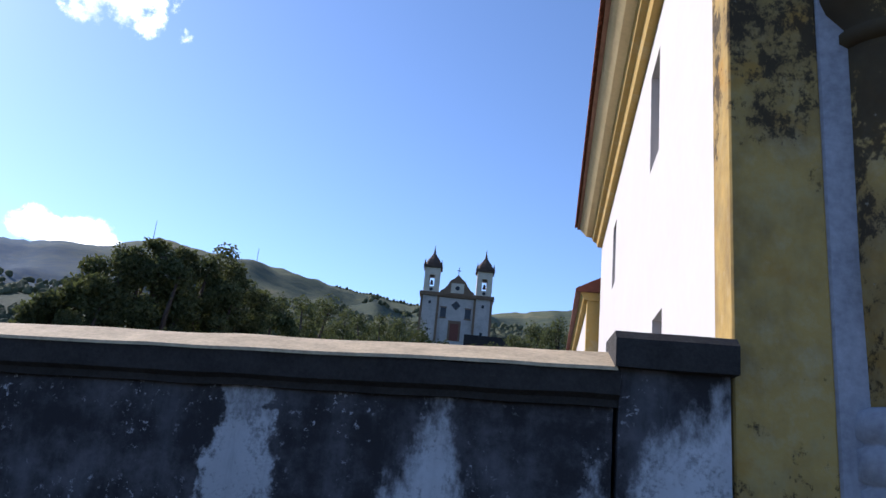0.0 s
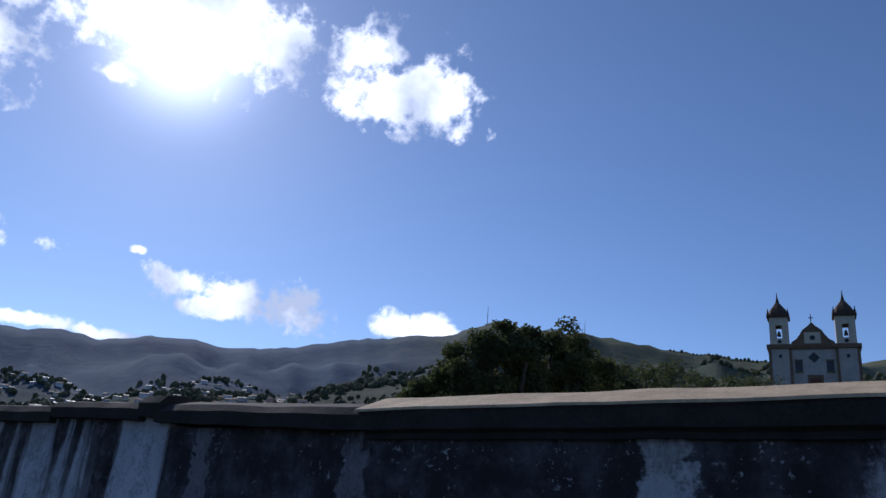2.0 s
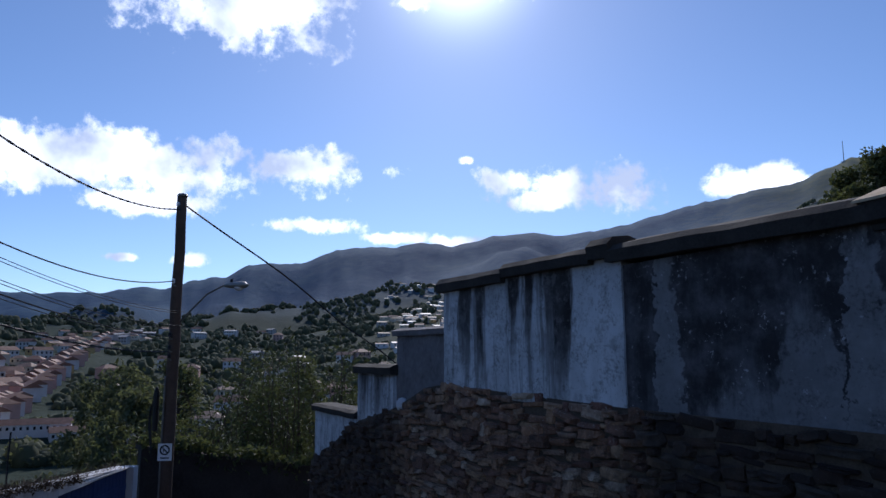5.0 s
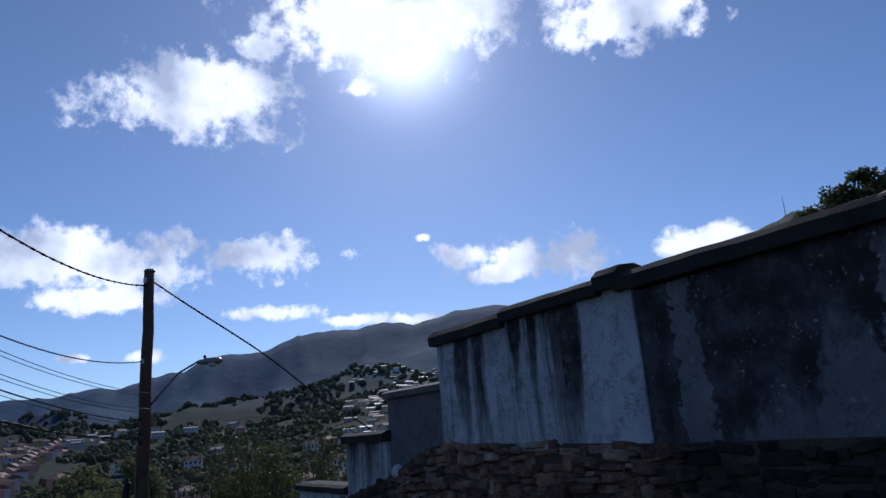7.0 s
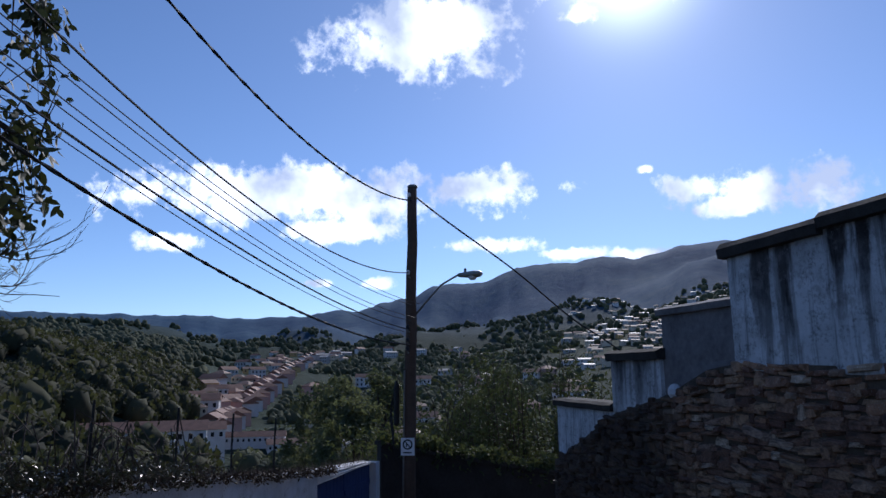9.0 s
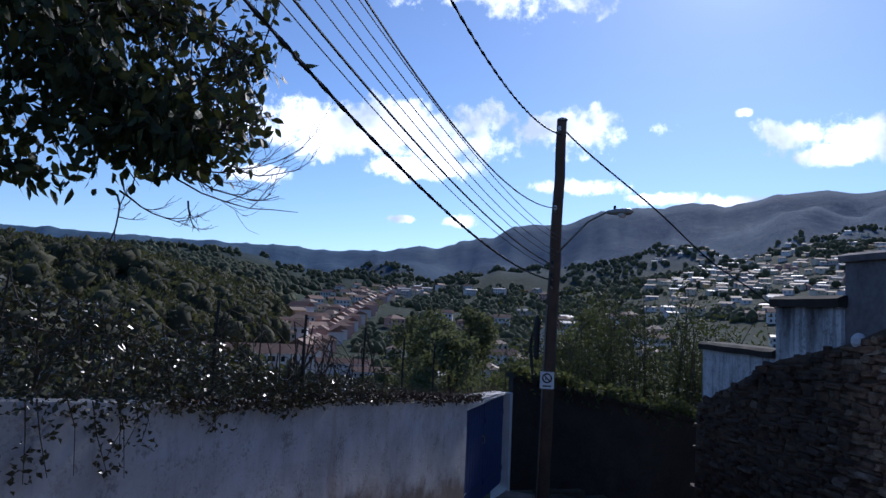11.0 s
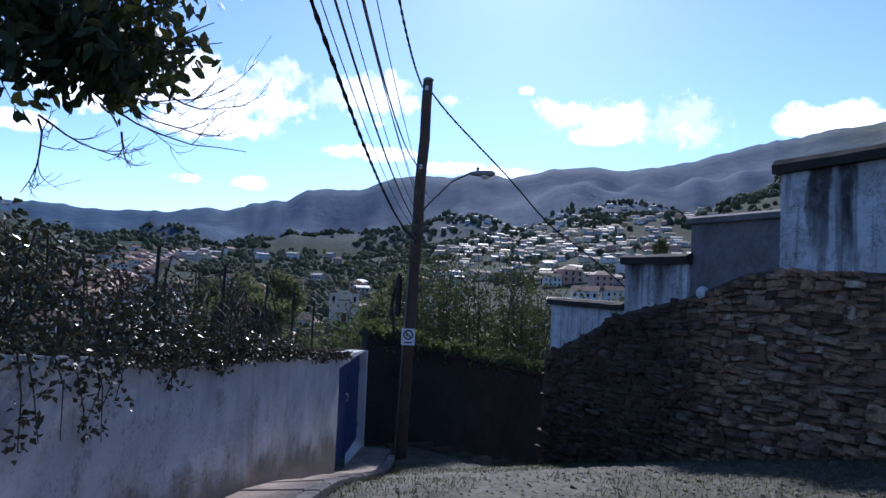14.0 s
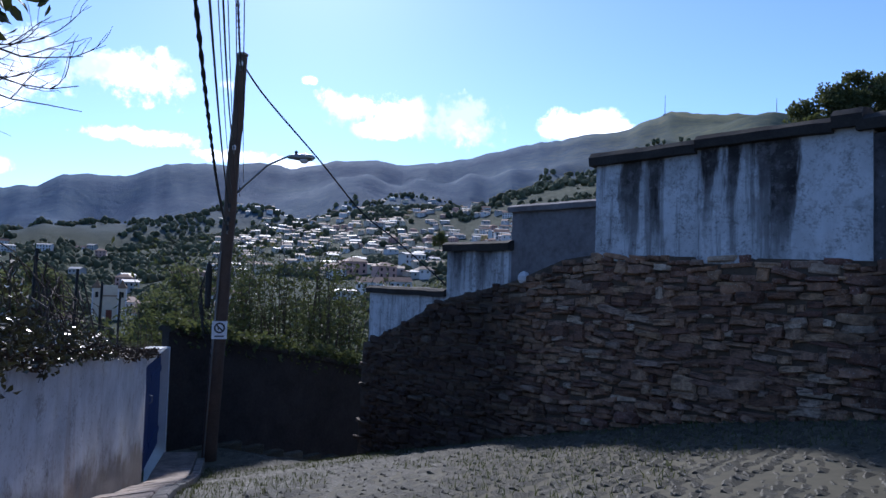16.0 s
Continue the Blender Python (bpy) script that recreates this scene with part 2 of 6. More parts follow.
def foliage(name, a, b, rough=0.55, translucent=0.0):
    k = Nodes(name)
    r = k.island()
    g = k.noise(0.6, 3)
    col = k.ramp(k.math("MULTIPLY_ADD", g, 0.5, k.math("MULTIPLY", r, 0.6)), [(0.15, a), (0.85, b)])
    m = k.done(col, rough, None, spec=0.35)
    if translucent:
        tr = k.add("ShaderNodeBsdfTranslucent")
        k.set(tr.inputs["Color"], k.mix(0.5, col, (0.17, 0.19, 0.05)))
        mx = k.add("ShaderNodeMixShader", Fac=translucent)
        k.t.links.new(k.bsdf.outputs[0], mx.inputs[1])
        k.t.links.new(tr.outputs[0], mx.inputs[2])
        k.t.links.new(mx.outputs[0], k.t.nodes["Material Output"].inputs["Surface"])
    return m


def terrain_material():
    """Scrub and pasture in the valley, wooded mountains tinted blue for distance haze, drier grass on one shoulder."""
    k = Nodes("hazed_hill_scrub")
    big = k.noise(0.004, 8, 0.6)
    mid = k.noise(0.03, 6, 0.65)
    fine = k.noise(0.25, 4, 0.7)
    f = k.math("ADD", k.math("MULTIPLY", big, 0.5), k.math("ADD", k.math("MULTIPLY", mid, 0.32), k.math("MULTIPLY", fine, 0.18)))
    # blue distance haze is mixed into the base colour of the wooded mountains
    hazed_forest = k.ramp(f, [(0.38, (0.027, 0.066, 0.13)), (0.5, (0.046, 0.094, 0.158)), (0.64, (0.078, 0.128, 0.172))])
    valley = k.ramp(f, [(0.36, (0.026, 0.038, 0.026)), (0.52, (0.038, 0.055, 0.042)), (0.64, (0.054, 0.068, 0.048)), (0.78, (0.085, 0.09, 0.062))])
    grass = k.ramp(f, [(0.4, (0.05, 0.07, 0.06)), (0.52, (0.095, 0.11, 0.07)), (0.64, (0.19, 0.175, 0.1))])
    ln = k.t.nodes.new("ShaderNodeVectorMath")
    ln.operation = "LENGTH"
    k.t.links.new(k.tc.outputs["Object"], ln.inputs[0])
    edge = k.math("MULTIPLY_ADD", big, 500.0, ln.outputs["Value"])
    col = k.mix(k.step(edge, 1250.0, 1900.0), valley, hazed_forest)
    shoulder = k.math("MULTIPLY_ADD", k.axis("X"), 1.0, k.math("MULTIPLY", k.axis("Y"), 0.62))
    shoulder = k.step(k.math("MULTIPLY_ADD", k.math("SUBTRACT", mid, 0.5), 500.0, shoulder), -250.0, 500.0)
    col = k.mix(k.math("MULTIPLY", shoulder, k.step(edge, 500.0, 1000.0)), col, grass)
    return k.done(col, 0.95, k.math("ADD", k.math("MULTIPLY", big, 2.0), k.math("ADD", mid, k.math("MULTIPLY", fine, 0.3))), 0.6, 6.0, 0, 0.05)


def yellow_wall(name, stain, extra=0.0):
    k = Nodes(name)
    a, b = k.noise(1.3, 7, 0.68), k.noise(7.0, 6, 0.7)
    f = k.math("MULTIPLY_ADD", b, 0.35, k.math("MULTIPLY", a, 0.65))
    col = k.ramp(f, [(0.36, (0.48, 0.37, 0.17)), (0.5, (0.5, 0.33, 0.1)), (0.64, (0.52, 0.41, 0.22))])
    if stain:
        z = k.axis("Z")
        s = k.noise(2.1, 8, 0.72, stretch=(1, 1, 0.6))
        fine = k.noise(9.0, 7, 0.75)
        grime = k.step(k.noise(0.9, 6, 0.65, stretch=(1, 1, 0.7)), 0.36, 0.62)
        col = k.mix(k.math("MULTIPLY", grime, 0.8), col, (0.2, 0.135, 0.06))
        col = k.mix(k.math("MULTIPLY", k.step(k.noise(1.7, 5, 0.6), 0.55, 0.7), 0.6), col, (0.42, 0.22, 0.04))
        blot = k.math("ADD", k.math("MULTIPLY_ADD", fine, 0.35, k.math("MULTIPLY", s, 0.65)), extra)
        high = k.step(z, 3.7, 5.4)
        dark = k.step(k.math("MULTIPLY_ADD", high, 0.11, blot), 0.575, 0.63)
        low = k.step(k.math("MULTIPLY_ADD", k.step(z, 3.0, 1.7), 0.1, blot), 0.6, 0.65)
        col = k.mix(k.math("MULTIPLY", k.math("MAXIMUM", dark, low), 0.85), col, (0.035, 0.028, 0.022))
        col = k.mix(k.math("MULTIPLY", k.step(fine, 0.66, 0.72), 0.5), col, (0.5, 0.46, 0.36))
        b = k.math("MULTIPLY_ADD", fine, 0.8, b)
    return k.done(col, 0.92, b, 0.35, 0.012, 0, 0.15)


M = {}
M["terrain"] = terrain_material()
M["earth"] = plain("dusty_earth", (0.075, 0.069, 0.047), 0.95, 1.2, 0.4)
M["mortar"] = plain("dark_mortar", (0.09, 0.068, 0.05), 0.95, 5, 0.5)
M["stone"] = pieces("rubble_stone", [(0.11, 0.052, 0.036), (0.38, 0.2, 0.115), (0.5, 0.32, 0.19), (0.19, 0.09, 0.066), (0.42, 0.25, 0.15), (0.25, 0.13, 0.09), (0.66, 0.5, 0.36)], soot=0.75)
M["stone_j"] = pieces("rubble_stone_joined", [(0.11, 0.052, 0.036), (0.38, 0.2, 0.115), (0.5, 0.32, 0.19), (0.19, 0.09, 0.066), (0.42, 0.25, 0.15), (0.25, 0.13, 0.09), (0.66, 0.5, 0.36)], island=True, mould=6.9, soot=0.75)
M["cobble"] = pieces("cobble_stone", [(0.038, 0.037, 0.025), (0.064, 0.061, 0.041), (0.05, 0.047, 0.031), (0.12, 0.113, 0.085)], 0.75, 9)
M["cobble_j"] = pieces("cobble_stone_joined", [(0.038, 0.037, 0.025), (0.064, 0.061, 0.041), (0.05, 0.047, 0.031), (0.12, 0.113, 0.085)], 0.75, 9, True)
M["slab"] = pieces("pavement_slab", [(0.27, 0.21, 0.175), (0.34, 0.275, 0.23), (0.3, 0.235, 0.2)], 0.8, 3)
M["kerb"] = pieces("kerb_stone", [(0.2, 0.18, 0.16), (0.3, 0.27, 0.24)], 0.85, 5)
M["coping"] = plain("black_mould_coping", (0.04, 0.036, 0.033), 0.95, 4, 0.5, bump=0.5)
M["coping_light"] = plain("pale_lichen_coping", (0.5, 0.39, 0.25), 0.95, 3, 0.4, bump=0.4)
M["grey_plaster"] = plain("grey_plaster", (0.17, 0.16, 0.165), 0.95, 1.2, 0.45, bump=0.3)
M["upper"] = plaster("mouldy_limewash", (0.62, 0.62, 0.63), (0.036, 0.034, 0.036),
    [(-2.1, 2.5), (-1.6, 2.0), (-1.35, 1.5), (-1.2, 1.95), (-1.1, 0.9), (-0.55, 1.1), (-0.15, 2.3), (0.2, 1.6), (0.5, 0.6), (0.9, 0.6), (1.1, 2.25), (1.45, 2.3), (1.65, 0.6), (2.9, 0.5),
     (3.5, 0.6), (3.75, 1.3), (3.95, 0.7), (4.15, 2.3), (4.42, 2.2), (4.46, 0.3), (4.52, 1.5), (4.95, 1.5), (5.15, 0.75), (5.7, 0.9), (6.2, 0.5), (6.3, 1.9), (6.4, 2.4), (6.62, 2.4), (6.7, -0.8), (7.2, -0.8)], (-2.2, 7.4), base=-1.0, greyed=(2.0, 3.6, 0.68), flecks=0.75)
M["lower"] = plaster("streaked_limewash", (0.66, 0.67, 0.69), (0.03, 0.027, 0.027),
    [(7.05, 3.0), (8.02, 3.0), (8.16, 1.1), (8.46, 1.05), (8.5, 1.6), (8.68, 1.6), (8.78, 2.7), (8.9, 2.3), (8.98, 1.5), (9.12, 1.6), (9.2, 2.8), (9.3, 1.7), (9.48, 1.4), (9.6, 2.6), (10.15, 2.5),
     (10.3, 1.15), (10.42, 1.25), (10.52, 2.7), (10.62, 2.4), (10.68, 1.4), (10.95, 1.5), (11.04, 2.9), (13.7, 1.3), (14.3, 0.3), (14.6, 1.4), (15.0, 0.2), (15.4, 1.0), (16.0, 0.6), (18.2, 0.5)], (7.0, 18.3), soft=1.0, streak=0.3, base=-1.0, runs=0.55)
M["left_wall"] = plaster("pale_blue_limewash", (0.59, 0.6, 0.64), (0.12, 0.1, 0.085),
    [(-1.0, 0.2), (0.0, 0.2), (1.2, -0.4), (2.0, 0.4), (9.0, 0.6), (20.0, 0.6)], (-5.0, 20.0), soft=0.9, streak=0.6, splash=(-3.35, 0.165), base=-2.0)
M["dark_wall"] = plain("black_stained_wall", (0.032, 0.028, 0.027), 0.95, 1.5, 0.5, bump=0.4)
M["white_wall"] = plain("white_limewash", (0.58, 0.545, 0.525), 0.9, 0.7, 0.04, bump=0.1)
M["aged_white"] = plain("aged_white_limewash", (0.47, 0.42, 0.37), 0.9, 0.25, 0.3)
M["yellow"] = yellow_wall("ochre_limewash", False)
M["yellow_stained"] = yellow_wall("mouldy_ochre_limewash", True)
M["yellow_mouldy"] = yellow_wall("black_spotted_ochre", True, 0.055)
M["cream"] = plain("cream_limewash", (0.66, 0.52, 0.28), 0.9, 1.2, 0.14, bump=0.2)
M["grey_white"] = plain("grey_white_pilaster", (0.36, 0.36, 0.39), 0.9, 1.8, 0.4, bump=0.35)
M["tile"] = plain("clay_roof_tile", (0.28, 0.1, 0.055), 0.9, 2, 0.4)
M["old_tile"] = plain("weathered_clay_roof", (0.2, 0.11, 0.075), 0.95, 0.3, 0.45)
M["brown_wood"] = plain("brown_painted_wood", (0.16, 0.05, 0.03), 0.6, 4, 0.3)
M["blue_door"] = plain("blue_painted_wood", (0.035, 0.058, 0.165), 0.55, 3, 0.25)
M["white_frame"] = plain("white_painted_frame", (0.6, 0.6, 0.62), 0.7, 4, 0.15)
M["pole_wood"] = plain("weathered_pole_wood", (0.095, 0.065, 0.05), 0.85, 3, 0.35, bump=0.4)
M["wire"] = plain("black_cable", (0.018, 0.018, 0.02), 0.6)
M["metal"] = plain("galvanised_metal", (0.25, 0.25, 0.25), 0.5, 8, 0.2, 0.8)
M["lamp_metal"] = plain("dull_aluminium", (0.3, 0.3, 0.29), 0.45, 8, 0.2, 0.7)
M["sign_white"] = plain("white_enamel", (0.7, 0.7, 0.72), 0.5, 8, 0.1)
M["sign_black"] = plain("black_enamel", (0.02, 0.02, 0.022), 0.5, 8, 0.1)
M["bark"] = plain("grey_bark", (0.07, 0.055, 0.045), 0.9, 4, 0.4, bump=0.5)
M["leaf"] = foliage("broad_leaf", (0.014, 0.02, 0.011), (0.045, 0.062, 0.02), 0.6, 0.12)
M["vine_leaf"] = foliage("glossy_vine_leaf", (0.018, 0.018, 0.011), (0.06, 0.056, 0.034), 0.3, 0.06)
M["dry_leaf"] = foliage("dry_vine_leaf", (0.03, 0.02, 0.014), (0.085, 0.055, 0.034), 0.7)
M["crown"] = foliage("dark_tree_crown", (0.03, 0.045, 0.021), (0.1, 0.115, 0.046), 0.8, 0.32)
M["bamboo"] = foliage("bamboo_leaf", (0.022, 0.034, 0.014), (0.08, 0.1, 0.036), 0.7, 0.22)
M["slope_leaf"] = foliage("light_slope_leaf", (0.06, 0.074, 0.044), (0.16, 0.17, 0.095), 0.85, 0.4)
M["woods"] = foliage("hill_woods", (0.05, 0.066, 0.042), (0.15, 0.16, 0.092), 0.95, 0.35)
M["grove"] = foliage("grove_crown", (0.022, 0.026, 0.016), (0.084, 0.084, 0.045), 0.95, 0.22)
M["glass"] = plain("dark_window_pane", (0.02, 0.022, 0.028), 0.15, 8, 0.1)
M["stone_trim"] = plain("brown_stone_trim", (0.2, 0.13, 0.08), 0.9, 0.6, 0.3)
M["dome"] = plain("dark_stone_dome", (0.09, 0.06, 0.045), 0.9, 0.8, 0.3)


# ---- building helpers ----
def add_box(bm, x0, x1, y0, y1, z0, z1):
    vs = [bm.verts.new((x, y, z)) for x in (x0, x1) for y in (y0, y1) for z in (z0, z1)]
    for f in ((0, 1, 3, 2), (4, 6, 7, 5), (0, 4, 5, 1), (2, 3, 7, 6), (0, 2, 6, 4), (1, 5, 7, 3)):
        bm.faces.new([vs[i] for i in f])
    return vs


def box(x0, x1, y0, y1, z0, z1, bevel=0.0):
    bm = bmesh.new()
    add_box(bm, x0, x1, y0, y1, z0, z1)
    if bevel:
        bmesh.ops.bevel(bm, geom=list(bm.edges), offset=bevel, segments=1, affect="EDGES")
    return bm


def prism(profile, x0, x1, cuts=1, wear=0.0, seed=0, rise=0.0):
    """A profile of (y, z) drawn out along x, with worn, uneven edges."""
    bm = bmesh.new()
    rings = []
    for i in range(cuts + 1):
        x = x0 + (x1 - x0) * i / cuts
        rings.append([bm.verts.new((x, y + wear * noise.noise((x * 2.3, y * 3 + seed, z * 3)), z + rise * (x - x0) + wear * noise.noise((x * 1.9 + 7, y * 3, z * 3 + seed)))) for y, z in profile])
    for a, b in zip(rings, rings[1:]):
        for j in range(len(profile)):
            k = (j + 1) % len(profile)
            bm.faces.new((a[j], b[j], b[k], a[k]))
    bm.faces.new(rings[0])
    bm.faces.new(rings[-1][::-1])
    bmesh.ops.recalc_face_normals(bm, faces=list(bm.faces))
    return bm


def lathe(points, sides=12):
    """Turned about z from (radius, z) points."""
    bm = bmesh.new()
    rings = [[bm.verts.new((r * math.cos(2 * math.pi * i / sides), r * math.sin(2 * math.pi * i / sides), z)) for i in range(sides)] for r, z in points]
    for a, b in zip(rings, rings[1:]):
        for i in range(sides):
            j = (i + 1) % sides
            bm.faces.new((a[i], a[j], b[j], b[i]))
    bm.faces.new(rings[0][::-1])
    bm.faces.new(rings[-1])
    return bm


def tube(points, radius, sides=6, end=None):
    """A pipe along points, tapering from radius to end."""
    bm = bmesh.new()
    pts = [Vector(p) for p in points]
    last, rings = None, []
    for i, p in enumerate(pts):
        d = (pts[min(i + 1, len(pts) - 1)] - pts[max(i - 1, 0)]).normalized()
        side = d.cross(Vector((0, 0, 1)) if abs(d.z) < 0.9 else Vector((1, 0, 0))).normalized()
        up = side.cross(d)
        r = radius + ((end if end is not None else radius) - radius) * i / max(1, len(pts) - 1)
        rings.append([bm.verts.new(p + r * (math.cos(a) * side + math.sin(a) * up)) for a in (2 * math.pi * k / sides for k in range(sides))])
    for a, b in zip(rings, rings[1:]):
        for i in range(sides):
            j = (i + 1) % sides
            bm.faces.new((a[i], a[j], b[j], b[i]))
    bm.faces.new(rings[0][::-1])
    bm.faces.new(rings[-1])
    return bm


def mesh_of(bm, name, smooth=False):
    me = bpy.data.meshes.new(name)
    bm.to_mesh(me)
    bm.free()
    if smooth:
        for p in me.polygons:
            p.use_smooth = True
    return me


def part(name, bm, material, parent, label="", smooth=False):
    me = bm if isinstance(bm, bpy.types.Mesh) else mesh_of(bm, name, smooth)
    if not me.materials:
        me.materials.append(material)
    ob = new(name, me)
    ob.parent = parent
    return tagged(ob, label)


def raw(name, verts, faces, material, parent=None, smooth=False):
    me = bpy.data.meshes.new(name)
    me.from_pydata(verts, [], faces)
    me.materials.append(material)
    if smooth:
        for p in me.polygons:
            p.use_smooth = True
    ob = new(name, me)
    ob.parent = parent
    return ob


def thing(name, m, label, category, group="", kind=""):
    ob = new(name)
    ob.matrix_basis = m
    ob.empty_display_size = 0.2
    return tagged(ob, label, category, group, kind)


rng = random.Random(11)

# ---- plan ----
# The long wall: local x runs along it down the street, local -y faces the street.
WALL_ANGLE = math.degrees(math.atan2(0.1074, -0.9942))
WALL = pose(0, 6.3, 0, 0, 0, 0) @ Matrix(((-0.9942, 0.1074, 0, 0), (0.1074, 0.9942, 0, 0), (0, 0, 1, 0), (0, 0, 0, 1)))
# The garden wall on the other side: local x runs up the street from the gate, local y faces the street.
LEFT = Matrix(((0.839, 0.544, 0, -18.06), (-0.544, 0.839, 0, 2.73), (0, 0, 1, 0), (0, 0, 0, 1)))
ROAD_X = [-30, -24, -20, -18.2, -15, -12, -9.4, -7, -5, 0, 6, 14]
ROAD_Z = [-4.75, -4.5, -4.3, -4.2, -3.4, -2.6, -1.98, -1.52, -1.35, 0.1, 1.5, 2.6]


def road_z(x, y):
    z = float(np.interp(x, ROAD_X, ROAD_Z))
    z += 0.045 * min(1.0, max(0.0, (-9 - x) / 4)) * (7.8 - min(y, 7.8))
    if x < -17.5:
        z -= 0.26 * max(0.0, y - 6.3) * min(1.0, (-17.5 - x) / 2)
    return z + 0.02 * noise.noise((x * 0.9, y * 0.9, 3))


def left_y(x):
    return 2.73 + (x + 18.06) * (-0.544 / 0.839)


def right_y(x):
    return 6.3 - 0.108 * x


# ---- terrain ----
SKY_AZ = [-60, -30, -11, -6.6, -3, 3.6, 9.7, 12.4, 17, 20.8, 24.1, 25.4, 28, 30, 35.2, 39.4, 42.6, 45.7, 47.2, 50.6, 53.9, 56.2, 58.5, 63, 65.4, 67.9, 70, 71.6, 74.1, 75.7, 77.6, 79.6, 84.3, 88.2, 96, 110, 140]
SKY_EL = [9, 11, 11.9, 11.5, 10.95, 11.2, 11.8, 12.3, 12.95, 13.1, 13.45, 12.9, 12.0, 11.9, 11.0, 10.0, 9.5, 9.15, 9.55, 9.2, 8.46, 8.87, 8.45, 8.25, 7.1, 7.0, 6.75, 5.8, 5.5, 4.8, 5.0, 4.5, 4.2, 4.4, 4.4, 4.5, 5]
RADII = [34, 70, 130, 250, 500, 1000]
SLOPES = {  # elevation of the land, in degrees, at those distances
    -60: [-2, 1, 3, 5, 6.5, 8], -6: [-4, 1, 5, 8.4, 9.2, 9.8], 6: [-6, 0, 5, 8.4, 9.2, 9.8], 15: [-8, -1, 5, 7.6, 8.6, 10],
    24: [-10, -3, 4, 6, 7, 9.5], 32: [-12, -6, 1, 3.4, 5, 8], 40: [-14, -9, -4, -1.5, 1.5, 5.2], 48: [-14, -10, -7, -3, 1, 5.2],
    57: [-14, -11, -8, -4, 0, 4], 66: [-14, -12, -9, -5, -1.2, 2], 76: [-14, -13, -10, -5.6, -1, 2.2], 86: [-14, -13, -10, -5.2, -0.4, 1.9],
    91: [-14, -12, -8, -2, 2, 2.8], 100: [-14, -11, -6, 1.8, 2.8, 3.4], 115: [-12, -9, -4, 2.4, 3.2, 3.6], 140: [-6, -4, 0, 2, 3, 3.6],
}
COLS = sorted(SLOPES)


def land(x, y, rough=True):
    r = math.hypot(x, y)
    az = math.degrees(math.atan2(-x, y))
    if az < -60:
        az = -60 if az > -130 else 140
    az = min(140.0, az)
    ridge = float(np.interp(az, SKY_AZ, SKY_EL))
    peak = 2300.0
    rr = RADII + [peak]
    cols = [np.interp(r, rr, SLOPES[c] + [0.0]) for c in COLS]
    el = float(np.interp(az, COLS, cols))
    if r > 1000:
        last = float(np.interp(az, COLS, [SLOPES[c][-1] for c in COLS]))
        t = min(1.0, (r - 1000) / (peak - 1000))
        el = last + (ridge - last) * (0.35 * t + 0.65 * t * t)
    z = 0.5 + r * math.tan(radians(el))
    if r > peak:
        z = 0.5 + peak * math.tan(radians(ridge)) - (r - peak) * 0.28
    if rough:
        far = max(0.0, min(1.0, (r - 650) / 800)) * max(0.0, min(1.0, (peak - r) / 500))
        z += far * (95 * (math.sqrt(noise.noise((x * 0.0028, y * 0.0028, 1.5)) ** 2 + 0.012) - 0.42) + 7 * noise.noise((x * 0.011, y * 0.011, 8)))
        # spurs that run down from the crest
        z += far * max(0.0, min(1.0, (r - 950) / 500)) * 70 * (0.34 - math.sqrt(noise.noise((az * 0.26 + 0.0004 * r, 3.7, r * 0.0009)) ** 2 + 0.01))
        z += min(1.0, r / 300) * 1.2 * noise.noise((x * 0.05, y * 0.05, 4))
        z += max(0.0, min(1.0, (r - 1500) / 800)) * 7 * noise.noise((az * 1.3, 2.2, r * 0.002))
    if r < 60:
        near = road_z(max(-24, min(14, x)), max(-8, min(8, y))) - 1.0
        t = max(0.0, min(1.0, (r - 26) / 14))
        z = near * (1 - t) + min(z, 60) * t
    return z


def make_terrain():
    azs = [i * 0.4 for i in range(-100, 301)] + [120 + i * 8 for i in range(1, 25)]
    rs = [0.01, 8, 16, 22, 27, 31] + [34 * (2300 / 34) ** (i / 90) for i in range(91)] + [2450, 2700, 3200, 4600]
    verts, faces = [], []
    for a in azs:
        d = heading(a)
        for r in rs:
            verts.append((d.x * r, d.y * r, land(d.x * r, d.y * r)))
    n, m = len(azs), len(rs)
    for i in range(n):
        j = (i + 1) % n
        for k in range(m - 1):
            faces.append((i * m + k, i * m + k + 1, j * m + k + 1, j * m + k))
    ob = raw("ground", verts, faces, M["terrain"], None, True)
    tagged(ob, "green scrubby hills and haze-blue mountain ridges round the valley town", "ground", kind="structure")


make_terrain()


def land_at(az, el, near=60.0):
    """The nearest point, past a distance, at which the land shows at that elevation."""
    d, r = heading(az), near
    while r < 2200:
        z = land(d.x * r, d.y * r, False)
        if math.degrees(math.atan2(z - 0.5, r)) >= el:
            break
        r *= 1.015
    return Vector((d.x * r, d.y * r, land(d.x * r, d.y * r)))


# ---- street ----
def make_street():
    verts, faces = [], []
    xs = [-24 + 0.25 * i for i in range(153)]
    rows = 44
    for x in xs:
        y0 = max(left_y(x), -16) if x > -21.6 else 5.0 - (x + 21.6) * 0.1
        y1 = right_y(x) + 0.1 if x > -18.25 else 15.0
        for j in range(rows + 1):
            y = y0 + (y1 - y0) * j / rows
            verts.append((x, y, road_z(x, y)))
    for i in range(len(xs) - 1):
        for j in range(rows):
            a = i * (rows + 1) + j
            faces.append((a, a + rows + 1, a + rows + 2, a + 1))
    ob = raw("road", verts, faces, M["earth"], None, True)
    return tagged(ob, "steep earthen street bed paved with worn cobbles", "road", kind="structure")


road = make_street()


